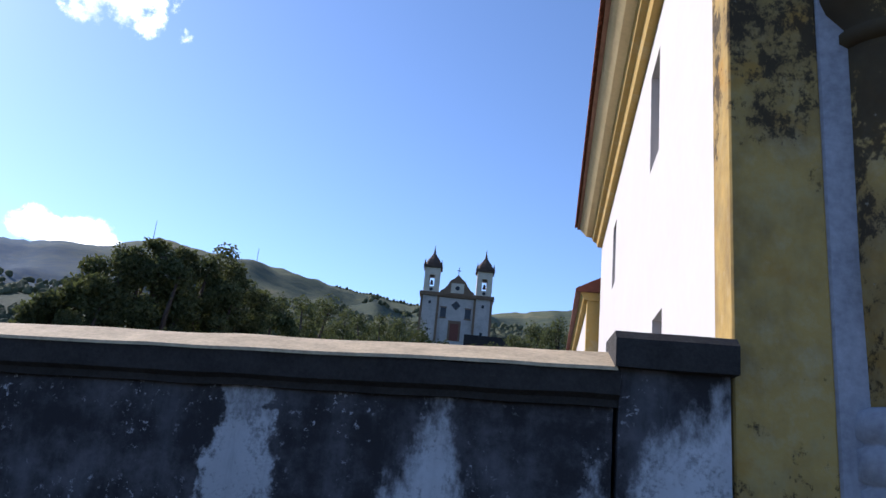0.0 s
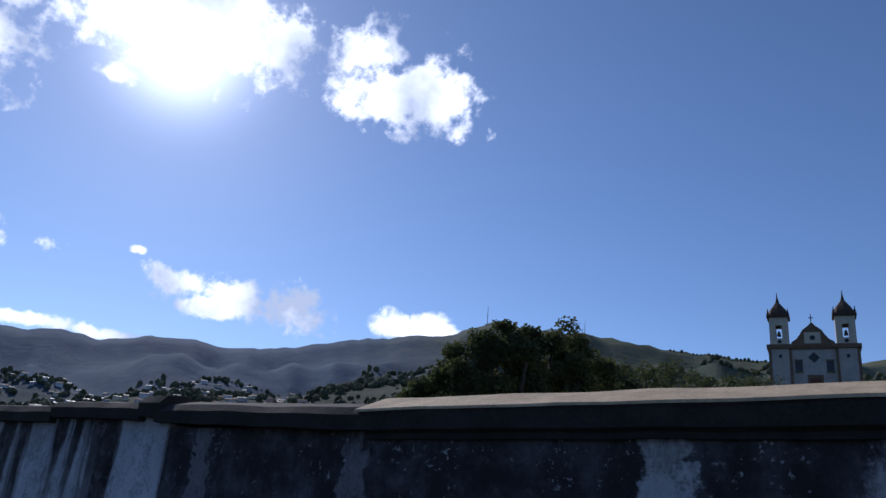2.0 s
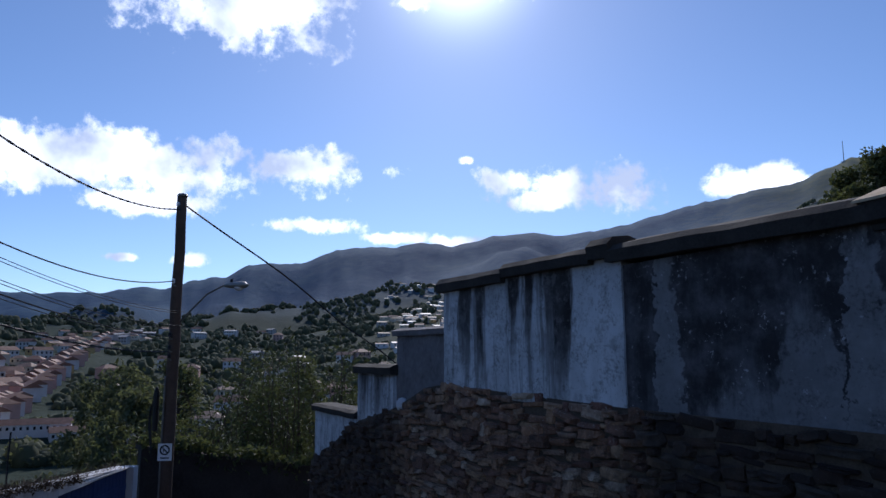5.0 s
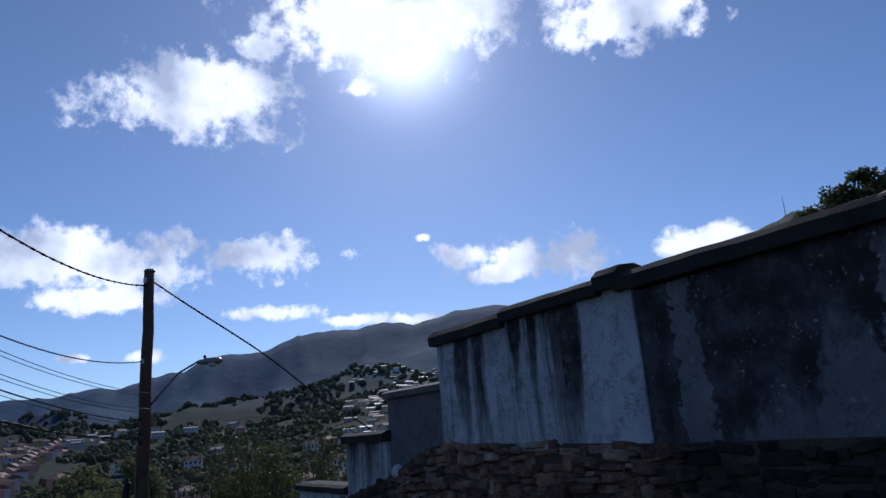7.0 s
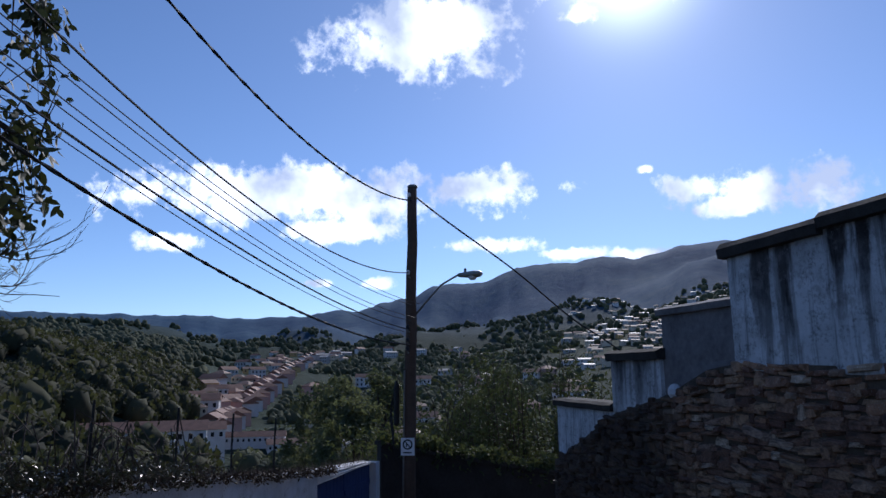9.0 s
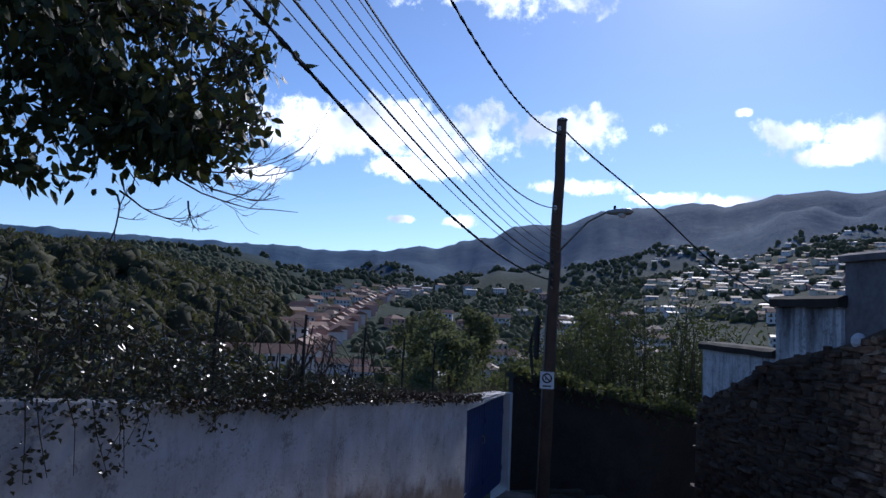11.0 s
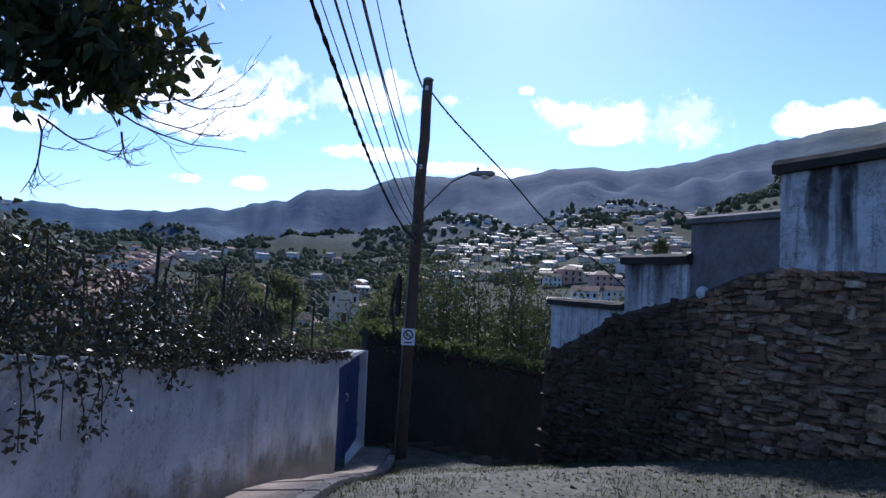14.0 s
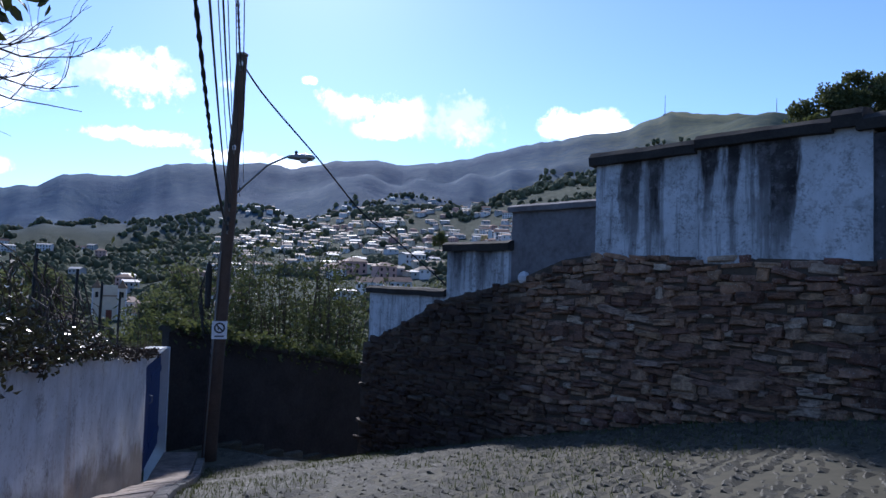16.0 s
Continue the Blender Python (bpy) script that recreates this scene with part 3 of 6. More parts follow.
# ---- the long wall ----
STONE_TOP_U = [-2.2, 7, 11.48, 12.18, 13.42, 15.36, 18.05, 18.4]
STONE_TOP_Z = [0.45, 0.5, 0.62, 0.54, 0.1, -0.31, -1.45, -1.5]


def stone_top(u):
    return float(np.interp(u, STONE_TOP_U, STONE_TOP_Z))


def wall_base(u):
    p = WALL @ Vector((u, -0.15, 0))
    return road_z(p.x, p.y)


wall = thing("wall_north", WALL, "tall mould-blackened plaster wall on a rubble stone base beside the street", "wall", kind="structure")


def section(name, u0, u1, z0, z1, y, material, label="", thick=0.5, cuts=24, wear=0.012):
    """A plaster panel whose foot follows the stone top where z0 is not given."""
    bm = bmesh.new()
    rows = 10
    grid = []
    for i in range(cuts + 1):
        u = u0 + (u1 - u0) * i / cuts
        foot = z0 if z0 is not None else stone_top(u) - 0.1
        top = z1[0] + (z1[1] - z1[0]) * i / cuts
        grid.append([bm.verts.new((u, y + wear * noise.noise((u * 1.4, k * 0.7, y * 9)), foot + (top - foot) * k / rows)) for k in range(rows + 1)])
    back = [[bm.verts.new((c[k].co.x, y + thick, c[k].co.z)) for k in (0, rows)] for c in grid]
    for i in range(cuts):
        for k in range(rows):
            bm.faces.new((grid[i][k], grid[i + 1][k], grid[i + 1][k + 1], grid[i][k + 1]))
        bm.faces.new((back[i][0], back[i][1], back[i + 1][1], back[i + 1][0]))
        bm.faces.new((grid[i][rows], grid[i + 1][rows], back[i + 1][1], back[i][1]))
        bm.faces.new((grid[i][0], back[i][0], back[i + 1][0], grid[i + 1][0]))
    for i, flip in ((0, 1), (cuts, -1)):
        ring = [v for v in grid[i]] + [back[i][1], back[i][0]]
        bm.faces.new(ring[::flip])
    bmesh.ops.recalc_face_normals(bm, faces=list(bm.faces))
    return part(name, bm, material, wall, label)


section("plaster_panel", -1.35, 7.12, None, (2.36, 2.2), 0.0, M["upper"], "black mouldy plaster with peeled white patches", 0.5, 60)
section("plaster_panel", 7.12, 11.5, None, (2.34, 2.22), -0.03, M["lower"], "white plaster streaked black by rain", 0.5, 40)
section("plaster_panel", 11.5, 13.56, None, (1.5, 1.48), 0.06, M["grey_plaster"], "plain grey plaster", 0.5)
section("plaster_panel", 13.56, 15.35, None, (0.78, 0.78), -0.02, M["lower"], "grey plaster with white runs", 0.5)
section("plaster_panel", 15.35, 18.13, None, (-0.22, -0.22), 0.0, M["lower"], "dirty white plaster", 0.5)
section("pier", -2.12, -1.38, -1.0, (2.66, 2.66), -0.07, M["upper"], "black and white peeling pier", 0.55, 8)
# copings
part("coping", prism([(-0.05, 2.33), (-0.06, 2.38), (-0.12, 2.41), (-0.13, 2.58), (0.34, 2.74), (0.5, 2.72), (0.5, 2.33)], -1.38, 4.1, 60, 0.014, 0, -0.031), M["coping"], wall)
part("coping_slab", prism([(-0.15, 2.575), (-0.145, 2.6), (0.33, 2.765), (0.36, 2.75), (0.3, 2.72)], -1.36, 4.2, 60, 0.012, 5, -0.031), M["coping_light"], wall, "pale sun-bleached sloping mortar cap")
part("coping", prism([(-0.12, 2.24), (-0.14, 2.38), (-0.05, 2.46), (0.2, 2.52), (0.45, 2.46), (0.5, 2.24)], 4.1, 7.3, 24, 0.018, 2), M["coping"], wall)
part("coping", prism([(-0.14, 2.3), (-0.16, 2.46), (-0.06, 2.56), (0.2, 2.6), (0.45, 2.54), (0.5, 2.3)], 7.22, 7.6, 5, 0.02, 6), M["coping"], wall)
part("coping", prism([(-0.13, 2.27), (-0.15, 2.4), (-0.06, 2.48), (0.2, 2.52), (0.45, 2.46), (0.5, 2.2)], 7.6, 9.6, 16, 0.016, 4), M["coping"], wall)
part("coping", prism([(-0.13, 2.2), (-0.15, 2.33), (-0.06, 2.42), (0.2, 2.46), (0.45, 2.4), (0.5, 2.14)], 9.6, 11.6, 16, 0.016, 8), M["coping"], wall)
part("coping", prism([(-0.02, 1.48), (-0.04, 1.58), (0.1, 1.63), (0.5, 1.64), (0.56, 1.48)], 11.5, 13.62, 14, 0.012, 1), M["grey_plaster"], wall)
part("coping", prism([(-0.1, 0.72), (-0.12, 0.86), (0.0, 0.92), (0.45, 0.92), (0.5, 0.72)], 13.5, 15.42, 14, 0.02, 2), M["coping"], wall)
part("coping", prism([(-0.08, -0.26), (-0.1, -0.14), (0.0, -0.09), (0.45, -0.09), (0.5, -0.26)], 15.35, 18.2, 16, 0.02, 3), M["coping"], wall)
part("pier_cap", prism([(-0.16, 2.6), (-0.17, 2.8), (-0.1, 2.86), (0.5, 2.86), (0.52, 2.6)], -2.16, -1.34, 6, 0.012, 4), M["coping"], wall)
part("knob", lathe([(0.08, 0.06), (0.12, 0.12), (0.12, 0.2), (0.07, 0.27), (0.02, 0.29)], 10), M["white_frame"], wall, "small pale plaster knob").location = (13.15, -0.02, 0.02)


def rubble_backing():
    bm = bmesh.new()
    cuts, rows = 60, 6
    front, back = [], []
    for i in range(cuts + 1):
        u = -2.0 + 20.3 * i / cuts
        top, foot = stone_top(u), wall_base(u) - 0.7
        front.append([bm.verts.new((u, -0.03 - 0.1 * (1 - k / rows), foot + (top - foot) * k / rows)) for k in range(rows + 1)])
        back.append([bm.verts.new((u, 0.45, z)) for z in (foot, top)])
    for i in range(cuts):
        for k in range(rows):
            bm.faces.new((front[i][k], front[i + 1][k], front[i + 1][k + 1], front[i][k + 1]))
        bm.faces.new((front[i][rows], front[i + 1][rows], back[i + 1][1], back[i][1]))
        bm.faces.new((back[i][0], back[i][1], back[i + 1][1], back[i + 1][0]))
    bm.faces.new(front[-1][:] + [back[-1][1], back[-1][0]])
    bm.faces.new((front[0][:] + [back[0][1], back[0][0]])[::-1])
    bmesh.ops.recalc_face_normals(bm, faces=list(bm.faces))
    return bm


part("rubble_core", rubble_backing(), M["mortar"], wall, "dark mortar between the stones")


# ---- garden wall, gate and pavement ----
garden = thing("wall_west", LEFT, "pale blue-white plastered garden wall overgrown with creepers", "wall", kind="structure")
LEFT_TOP_V = [-6, -4.1, 0, 1.05, 4.7, 6.3, 8.7, 10.9, 20]
LEFT_TOP_Z = [-1.95, -1.68, -1.42, -1.32, -0.92, -0.75, -0.57, -0.31, 0.5]


def left_top(v):
    return float(np.interp(v, LEFT_TOP_V, LEFT_TOP_Z))


def left_foot(v):
    p = LEFT @ Vector((v, 0.3, 0))
    return road_z(p.x, p.y)


def garden_panel(v0, v1, cuts, lintel=None):
    bm = bmesh.new()
    rows = 8
    front, back = [], []
    for i in range(cuts + 1):
        v = v0 + (v1 - v0) * i / cuts
        top = left_top(v)
        foot = lintel if lintel is not None else left_foot(v) - 0.3
        front.append([bm.verts.new((v, 0.02 * noise.noise((v * 0.8, k * 0.6, 5)), foot + (top - foot) * k / rows)) for k in range(rows + 1)])
        back.append([bm.verts.new((v, -0.4, foot)), bm.verts.new((v, -0.4, top))])
    for i in range(cuts):
        for k in range(rows):
            bm.faces.new((front[i][k], front[i][k + 1], front[i + 1][k + 1], front[i + 1][k]))
        bm.faces.new((front[i][rows], back[i][1], back[i + 1][1], front[i + 1][rows]))
        bm.faces.new((back[i][0], back[i + 1][0], back[i + 1][1], back[i][1]))
        bm.faces.new((front[i][0], front[i + 1][0], back[i + 1][0], back[i][0]))
    bm.faces.new(front[0] + [back[0][1], back[0][0]])
    bm.faces.new((front[-1] + [back[-1][1], back[-1][0]])[::-1])
    bmesh.ops.recalc_face_normals(bm, faces=list(bm.faces))
    return bm


part("plaster_panel", garden_panel(0.22, 20, 80), M["left_wall"], garden)
part("lintel", garden_panel(-3.6, 0.22, 16, -1.66), M["white_frame"], garden)
part("jamb", box(-3.9, -3.6, -0.4, 0.03, -5.0, -1.69), M["white_frame"], garden)
gate = thing("door_1", LEFT @ pose(-1.7, -0.16, -4.2), "blue painted double plank gate in a white frame", "gate", kind="structure")
for n_leaf, x0 in enumerate((-1.9, 0.0)):
    leaf = part("door_leaf", box(x0 + 0.01, x0 + 1.89, -0.05, 0.0, 0.25, 2.53), M["blue_door"], gate)
    for i in range(9):
        part("plank", box(x0 + 0.02 + i * 0.208, x0 + 0.02 + i * 0.208 + 0.2, 0.0, 0.022, 0.3, 2.5, 0.006), M["blue_door"], leaf)
    part("rail", box(x0 + 0.05, x0 + 1.85, 0.022, 0.045, 0.6, 0.72), M["blue_door"], leaf)
    part("rail", box(x0 + 0.05, x0 + 1.85, 0.022, 0.045, 2.0, 2.12), M["blue_door"], leaf)
part("handle", tube([(0.15, 0.03, 1.75), (0.15, 0.09, 1.72), (0.15, 0.09, 1.6), (0.15, 0.03, 1.57)], 0.012), M["metal"], gate)

pavement = thing("pavement", LEFT, "narrow stone slab pavement along the garden wall", "pavement", kind="structure")


def slab_at(v, length, w0, w1, thick, material, name, seed):
    """One paving stone that follows the slope."""
    bm = bmesh.new()
    r = random.Random(seed)
    lo, hi = [], []
    for vv, ww in ((v, w0), (v + length, w0), (v + length, w1), (v, w1)):
        vv += r.uniform(-0.02, 0.02)
        p = LEFT @ Vector((vv, ww, 0))
        z = road_z(p.x, p.y) + 0.13 + r.uniform(-0.012, 0.012)
        hi.append(bm.verts.new((vv, ww, z)))
        lo.append(bm.verts.new((vv, ww, z - thick)))
    bm.faces.new(hi)
    for i in range(4):
        j = (i + 1) % 4
        bm.faces.new((lo[i], lo[j], hi[j], hi[i]))
    bmesh.ops.recalc_face_normals(bm, faces=list(bm.faces))
    bmesh.ops.bevel(bm, geom=[e for e in bm.edges if all(q in hi for q in e.verts)], offset=0.02, segments=1, affect="EDGES")
    return part(name, bm, material, pavement)


v, i = -3.4, 0
while v < 14:
    step = rng.uniform(0.7, 1.25)
    slab_at(v + 0.01, step - 0.02, 0.03, 0.78, 0.4, M["slab"], "slab", i)
    v += step
    i += 1
v = -2.6
while v < 14:
    step = rng.uniform(0.45, 0.9)
    slab_at(v + 0.012, step - 0.024, 0.8, 0.98, 0.45, M["kerb"], "kerb_stone", 100 + i)
    v += step
    i += 1

# ---- dark wall across the foot of the street ----
DARK = [((-21.65, 5.0), -1.35), ((-21.9, 6.8), -1.75), ((-22.2, 9.4), -2.25), ((-22.45, 12.0), -2.85), ((-22.8, 16.0), -3.6)]
dark = thing("wall_south", pose(0, 0, 0), "tall black stained wall across the foot of the street", "wall", kind="structure")
for (p, zp), (q, zq) in zip(DARK, DARK[1:]):
    bm = bmesh.new()
    vs = []
    for (x, y), z in ((p, zp), (q, zq)):
        foot = road_z(x + 0.2, y) - 0.6
        vs.append([bm.verts.new(c) for c in ((x, y, foot), (x, y, z), (x - 0.35, y, z), (x - 0.35, y, foot))])
    for i in range(4):
        j = (i + 1) % 4
        bm.faces.new((vs[0][i], vs[1][i], vs[1][j], vs[0][j]))
    bm.faces.new(vs[0])
    bm.faces.new(vs[1][::-1])
    bmesh.ops.recalc_face_normals(bm, faces=list(bm.faces))
    part("wall_panel", bm, M["dark_wall"], dark)
    d = Vector((q[0] - p[0], q[1] - p[1], 0)).normalized()
    side = Vector((d.y, -d.x, 0))
    bm = bmesh.new()
    rings = []
    for (x, y), z in ((p, zp), (q, zq)):
        c = Vector((x, y, z))
        rings.append([bm.verts.new(c + o) for o in (side * 0.08 + Vector((0, 0, 0.004)), side * 0.08 + Vector((0, 0, 0.1)), side * -0.2 + Vector((0, 0, 0.16)), side * -0.42 + Vector((0, 0, 0.1)), side * -0.42 + Vector((0, 0, 0.004)))])
    for i in range(5):
        j = (i + 1) % 5
        bm.faces.new((rings[0][i], rings[1][i], rings[1][j], rings[0][j]))
    bm.faces.new(rings[0])
    bm.faces.new(rings[1][::-1])
    bmesh.ops.recalc_face_normals(bm, faces=list(bm.faces))
    part("coping", bm, M["coping"], dark)
gutter = thing("kerb", pose(0, 0, 0), "worn low stone kerb below the dark wall", "kerb", kind="structure")
for i in range(9):
    y = 5.6 + i * 0.72
    x = -21.3 - (y - 5.0) * 0.1
    z = road_z(x, y)
    part("kerb_stone", box(x - 0.2 + rng.uniform(-0.03, 0.03), x + 0.06, y, y + 0.7, z - 0.3, z + 0.07 + rng.uniform(-0.03, 0.03), 0.03), M["cobble"], gutter)

# ---- church nave beside the upper street ----
NAVE = pose(2.15, 6.09, 0, 0, 0, -8.0) @ Matrix(((0, 1, 0, 0), (1, 0, 0, 0), (0, 0, 1, 0), (0, 0, 0, 1)))
# local x runs along the nave away from the street, local y runs into the building, local -y faces outside
nave = thing("church_nave", NAVE, "white limewashed church nave with ochre corner and red tiled eaves", "church")


def wall_with_holes(x0, x1, z0, z1, y0, y1, holes):
    """A wall slab with rectangular openings that go through."""
    bm = bmesh.new()
    xs = sorted({x0, x1, *(v for h in holes for v in h[:2])})
    zs = sorted({z0, z1, *(v for h in holes for v in h[2:])})
    for a, b in zip(xs, xs[1:]):
        for c, d in zip(zs, zs[1:]):
            if not any(h[0] <= a and b <= h[1] and h[2] <= c and d <= h[3] for h in holes):
                add_box(bm, a, b, y0, y1, c, d)
    bmesh.ops.remove_doubles(bm, verts=list(bm.verts), dist=1e-4)
    bm.verts.index_update()
    seen = {}
    for f in list(bm.faces):
        seen.setdefault(tuple(sorted(v.index for v in f.verts)), []).append(f)
    bmesh.ops.delete(bm, geom=[f for fs in seen.values() if len(fs) > 1 for f in fs], context="FACES")
    bmesh.ops.recalc_face_normals(bm, faces=list(bm.faces))
    return bm


HOLES = [(4.0, 4.9, 6.15, 7.75), (10.7, 11.5, 5.95, 7.45), (3.55, 4.4, 2.2, 3.85)]
part("wall", wall_with_holes(0.56, 15.8, -1.5, 8.3, 0.03, 0.85, HOLES), M["white_wall"], nave)
for a, b, c, d in HOLES:
    win = part("window", box(a, b, 0.6, 0.66, c, d), M["glass"], nave)
    part("window_frame", box(a, b, 0.55, 0.6, c, c + 0.08), M["white_frame"], win)
    part("window_frame", box((a + b) / 2 - 0.04, (a + b) / 2 + 0.04, 0.55, 0.6, c + 0.08, d), M["white_frame"], win)
part("corner_pilaster", box(0.0, 0.56, 0.0, 0.66, -1.5, 8.3, 0.015), M["yellow_stained"], nave, "ochre corner pilaster blotched with black mould")
part("cornice", prism([(0.03, 8.3), (-0.1, 8.32), (-0.14, 8.45), (-0.24, 8.5), (-0.28, 8.62), (0.3, 8.62), (0.3, 8.3)], -0.1, 15.95, 2), M["yellow"], nave, "ochre moulded cornice")
part("soffit", prism([(-0.28, 8.62), (-0.44, 8.66), (-0.6, 8.82), (-0.64, 8.9), (0.3, 8.9), (0.3, 8.62)], -0.1, 16.0, 2), M["cream"], nave, "cream plastered eaves soffit")
part("roof", prism([(-0.72, 8.9), (-0.72, 8.96), (4.5, 11.6), (9.6, 8.96), (9.6, 8.9), (0.3, 8.9)], -0.2, 16.1, 4), M["old_tile"], nave)
tile_me = None
for i in range(74):
    x = -0.1 + i * 0.22
    bm = bmesh.new()
    rings = []
    for y, z in ((-0.8, 8.93), (-0.3, 9.18)):
        rings.append([bm.verts.new((0.11 * math.cos(a), y, z + 0.09 * math.sin(a))) for a in (math.pi * k / 6 for k in range(7))])
    for k in range(6):
        bm.faces.new((rings[0][k], rings[0][k + 1], rings[1][k + 1], rings[1][k]))
    bm.faces.new(rings[0])
    bm.faces.new(rings[1][::-1])
    tile_me = tile_me or mesh_of(bm, "roof_tile")
    part("roof_tile", tile_me, M["tile"], nave).location = (x, 0, 0.0)
part("facade_wall", box(0.1, 0.8, 0.66, 6.0, -1.5, 9.5), M["yellow_stained"], nave, "ochre facade wall with black mould")
part("pilaster", box(0.0, 0.16, 0.66, 0.9, -1.5, 8.3, 0.02), M["grey_white"], nave, "grey-white stone pilaster")
part("end_wall", box(15.75, 15.8, 0.85, 9.0, -1.5, 8.9), M["white_wall"], nave)
part("moulded_base", lathe([(0.42, -1.5), (0.42, 1.94), (0.385, 1.96), (0.385, 1.98), (0.43, 2.0), (0.43, 2.2), (0.39, 2.22), (0.39, 2.24), (0.43, 2.27), (0.435, 2.36), (0.41, 2.44), (0.34, 2.48)], 28), M["grey_white"], nave, "grey moulded drum base of a round column", True).location = (0.12, 1.18, 0)
part("column", lathe([(0.33, 2.48), (0.34, 3.5), (0.32, 5.2), (0.31, 8.3)], 28), M["yellow_mouldy"], nave, "mouldy ochre round column shaft", True).location = (0.12, 1.18, 0)
part("capital", lathe([(0.32, 5.2), (0.38, 5.24), (0.38, 5.32), (0.34, 5.36), (0.46, 5.5), (0.5, 5.62), (0.5, 5.8), (0.33, 5.82)], 28), M["yellow_mouldy"], nave, "moulded ochre capital", True).location = (0.12, 1.18, 0)
wing = thing("church_wing", NAVE @ pose(16.3, -0.28, -1.2), "lower rear church wing with brown eaves and ochre edge", "church")
part("wall", wall_with_holes(0, 12, -2, 7.9, 0.0, 0.7, [(3.0, 4.0, 3.2, 5.2)]), M["white_wall"], wing)
part("corner_pilaster", box(-0.05, 0.5, -0.04, 0.6, -2, 7.9), M["yellow"], wing)
part("cornice", prism([(0.0, 7.9), (-0.15, 7.95), (-0.25, 8.15), (0.4, 8.15), (0.4, 7.9)], -0.1, 12.1, 1), M["yellow"], wing)
part("roof", prism([(-0.4, 8.15), (-0.4, 8.25), (3.5, 10.2), (7.0, 8.25), (7.0, 8.15)], -0.2, 12.2, 1), M["brown_wood"], wing)


# ---- leaf and crown builders ----
def leaf_cards(points, size, spread, r, fold=0.25, droop=0.0, simple=False):
    """Vertices and faces of pointed leaves, folded along the midrib, at the given points."""
    vs, fs = [], []
    for p in points:
        s = size * r.uniform(0.6, 1.25)
        d = Vector((r.gauss(0, 1), r.gauss(0, 1), r.gauss(0, 0.7) - droop)).normalized()
        side = d.cross(Vector((r.gauss(0, 1), r.gauss(0, 1), r.gauss(0, 1)))).normalized()
        up = d.cross(side) * fold * s
        p = Vector(p)
        w = side * s * spread
        b = len(vs)
        if simple:
            vs += [p, p + d * s * 0.45 + w + up, p + d * s, p + d * s * 0.45 - w + up]
            fs += [(b, b + 1, b + 2), (b, b + 2, b + 3)]
            continue
        vs += [p, p + d * s * 0.45 + w + up, p + d * s, p + d * s * 0.45 - w + up, p + d * s * 0.5]
        fs += [(b, b + 1, b + 4), (b + 1, b + 2, b + 4), (b + 4, b + 2, b + 3), (b, b + 4, b + 3)]
    return vs, fs


def ball_points(r, n, c, rad, squash=0.75, shell=0.55):
    out = []
    for _ in range(n):
        d = Vector((r.gauss(0, 1), r.gauss(0, 1), r.gauss(0, 1))).normalized()
        k = r.uniform(shell, 1.0) * rad
        out.append(Vector(c) + Vector((d.x * k, d.y * k, d.z * k * squash)))
    return out


def make_tree(name, height, spread, seed, m, label, tiers=False, cards=80, size=0.55, material="crown", group=""):
    r = random.Random(seed)
    t = thing(name, m, label, "tree", group)
    trunk_h = height * (0.9 if tiers else 0.55)
    lean = Vector((r.uniform(-0.05, 0.05), r.uniform(-0.05, 0.05), 1))
    pts = [lean * (trunk_h * i / 6) + Vector((r.uniform(-0.1, 0.1), r.uniform(-0.1, 0.1), 0)) for i in range(7)]
    part("trunk", tube(pts, 0.035 * height, 7, 0.012 * height), M["bark"], t)
    vs, fs = [], []
    clumps = 18 if tiers else 30
    for i in range(clumps):
        if tiers:
            k = i / clumps
            z = height * (0.35 + 0.62 * k)
            a = i * 2.4
            c = Vector((math.cos(a), math.sin(a), 0)) * spread * (1.0 - 0.75 * k) * r.uniform(0.2, 0.75) + Vector((0, 0, z))
            rad, squash = spread * (0.52 - 0.2 * k), 0.5
        else:
            a, k = r.uniform(0, 6.28), i / (clumps - 1)
            wide = spread * 0.72 * math.sqrt(max(0.05, 1 - k ** 2.2)) * math.sqrt(r.uniform(0.15, 1.0))
            c = Vector((math.cos(a) * wide, math.sin(a) * wide, height * (0.3 + 0.62 * k) + r.uniform(-0.03, 0.03) * height))
            rad, squash = spread * r.uniform(0.2, 0.34), 1.05
        start = pts[min(6, max(2, int(c.z / trunk_h * 5)))]
        if i % 4 == 0:
            part("limb", tube([start, start.lerp(c, 0.5) + Vector((0, 0, 0.1 * height * (0 if tiers else 0.5))), c], 0.011 * height, 5, 0.003 * height), M["bark"], t)
        v, f = leaf_cards(ball_points(r, cards, c, rad, squash, 0.35), size, 0.4, r, 0.25, 0.0, True)
        b = len(vs)
        vs += v
        fs += [tuple(q + b for q in face) for face in f]
    raw("crown", vs, fs, M[material], t)
    return t


# ---- pole, lamp, sign and cables ----
POLE_FOOT, POLE_TOP = Vector((-19.98, 5.2, -4.6)), Vector((-18.97, 5.02, 4.98))


def on_pole(z):
    return POLE_FOOT.lerp(POLE_TOP, (z - POLE_FOOT.z) / (POLE_TOP.z - POLE_FOOT.z))


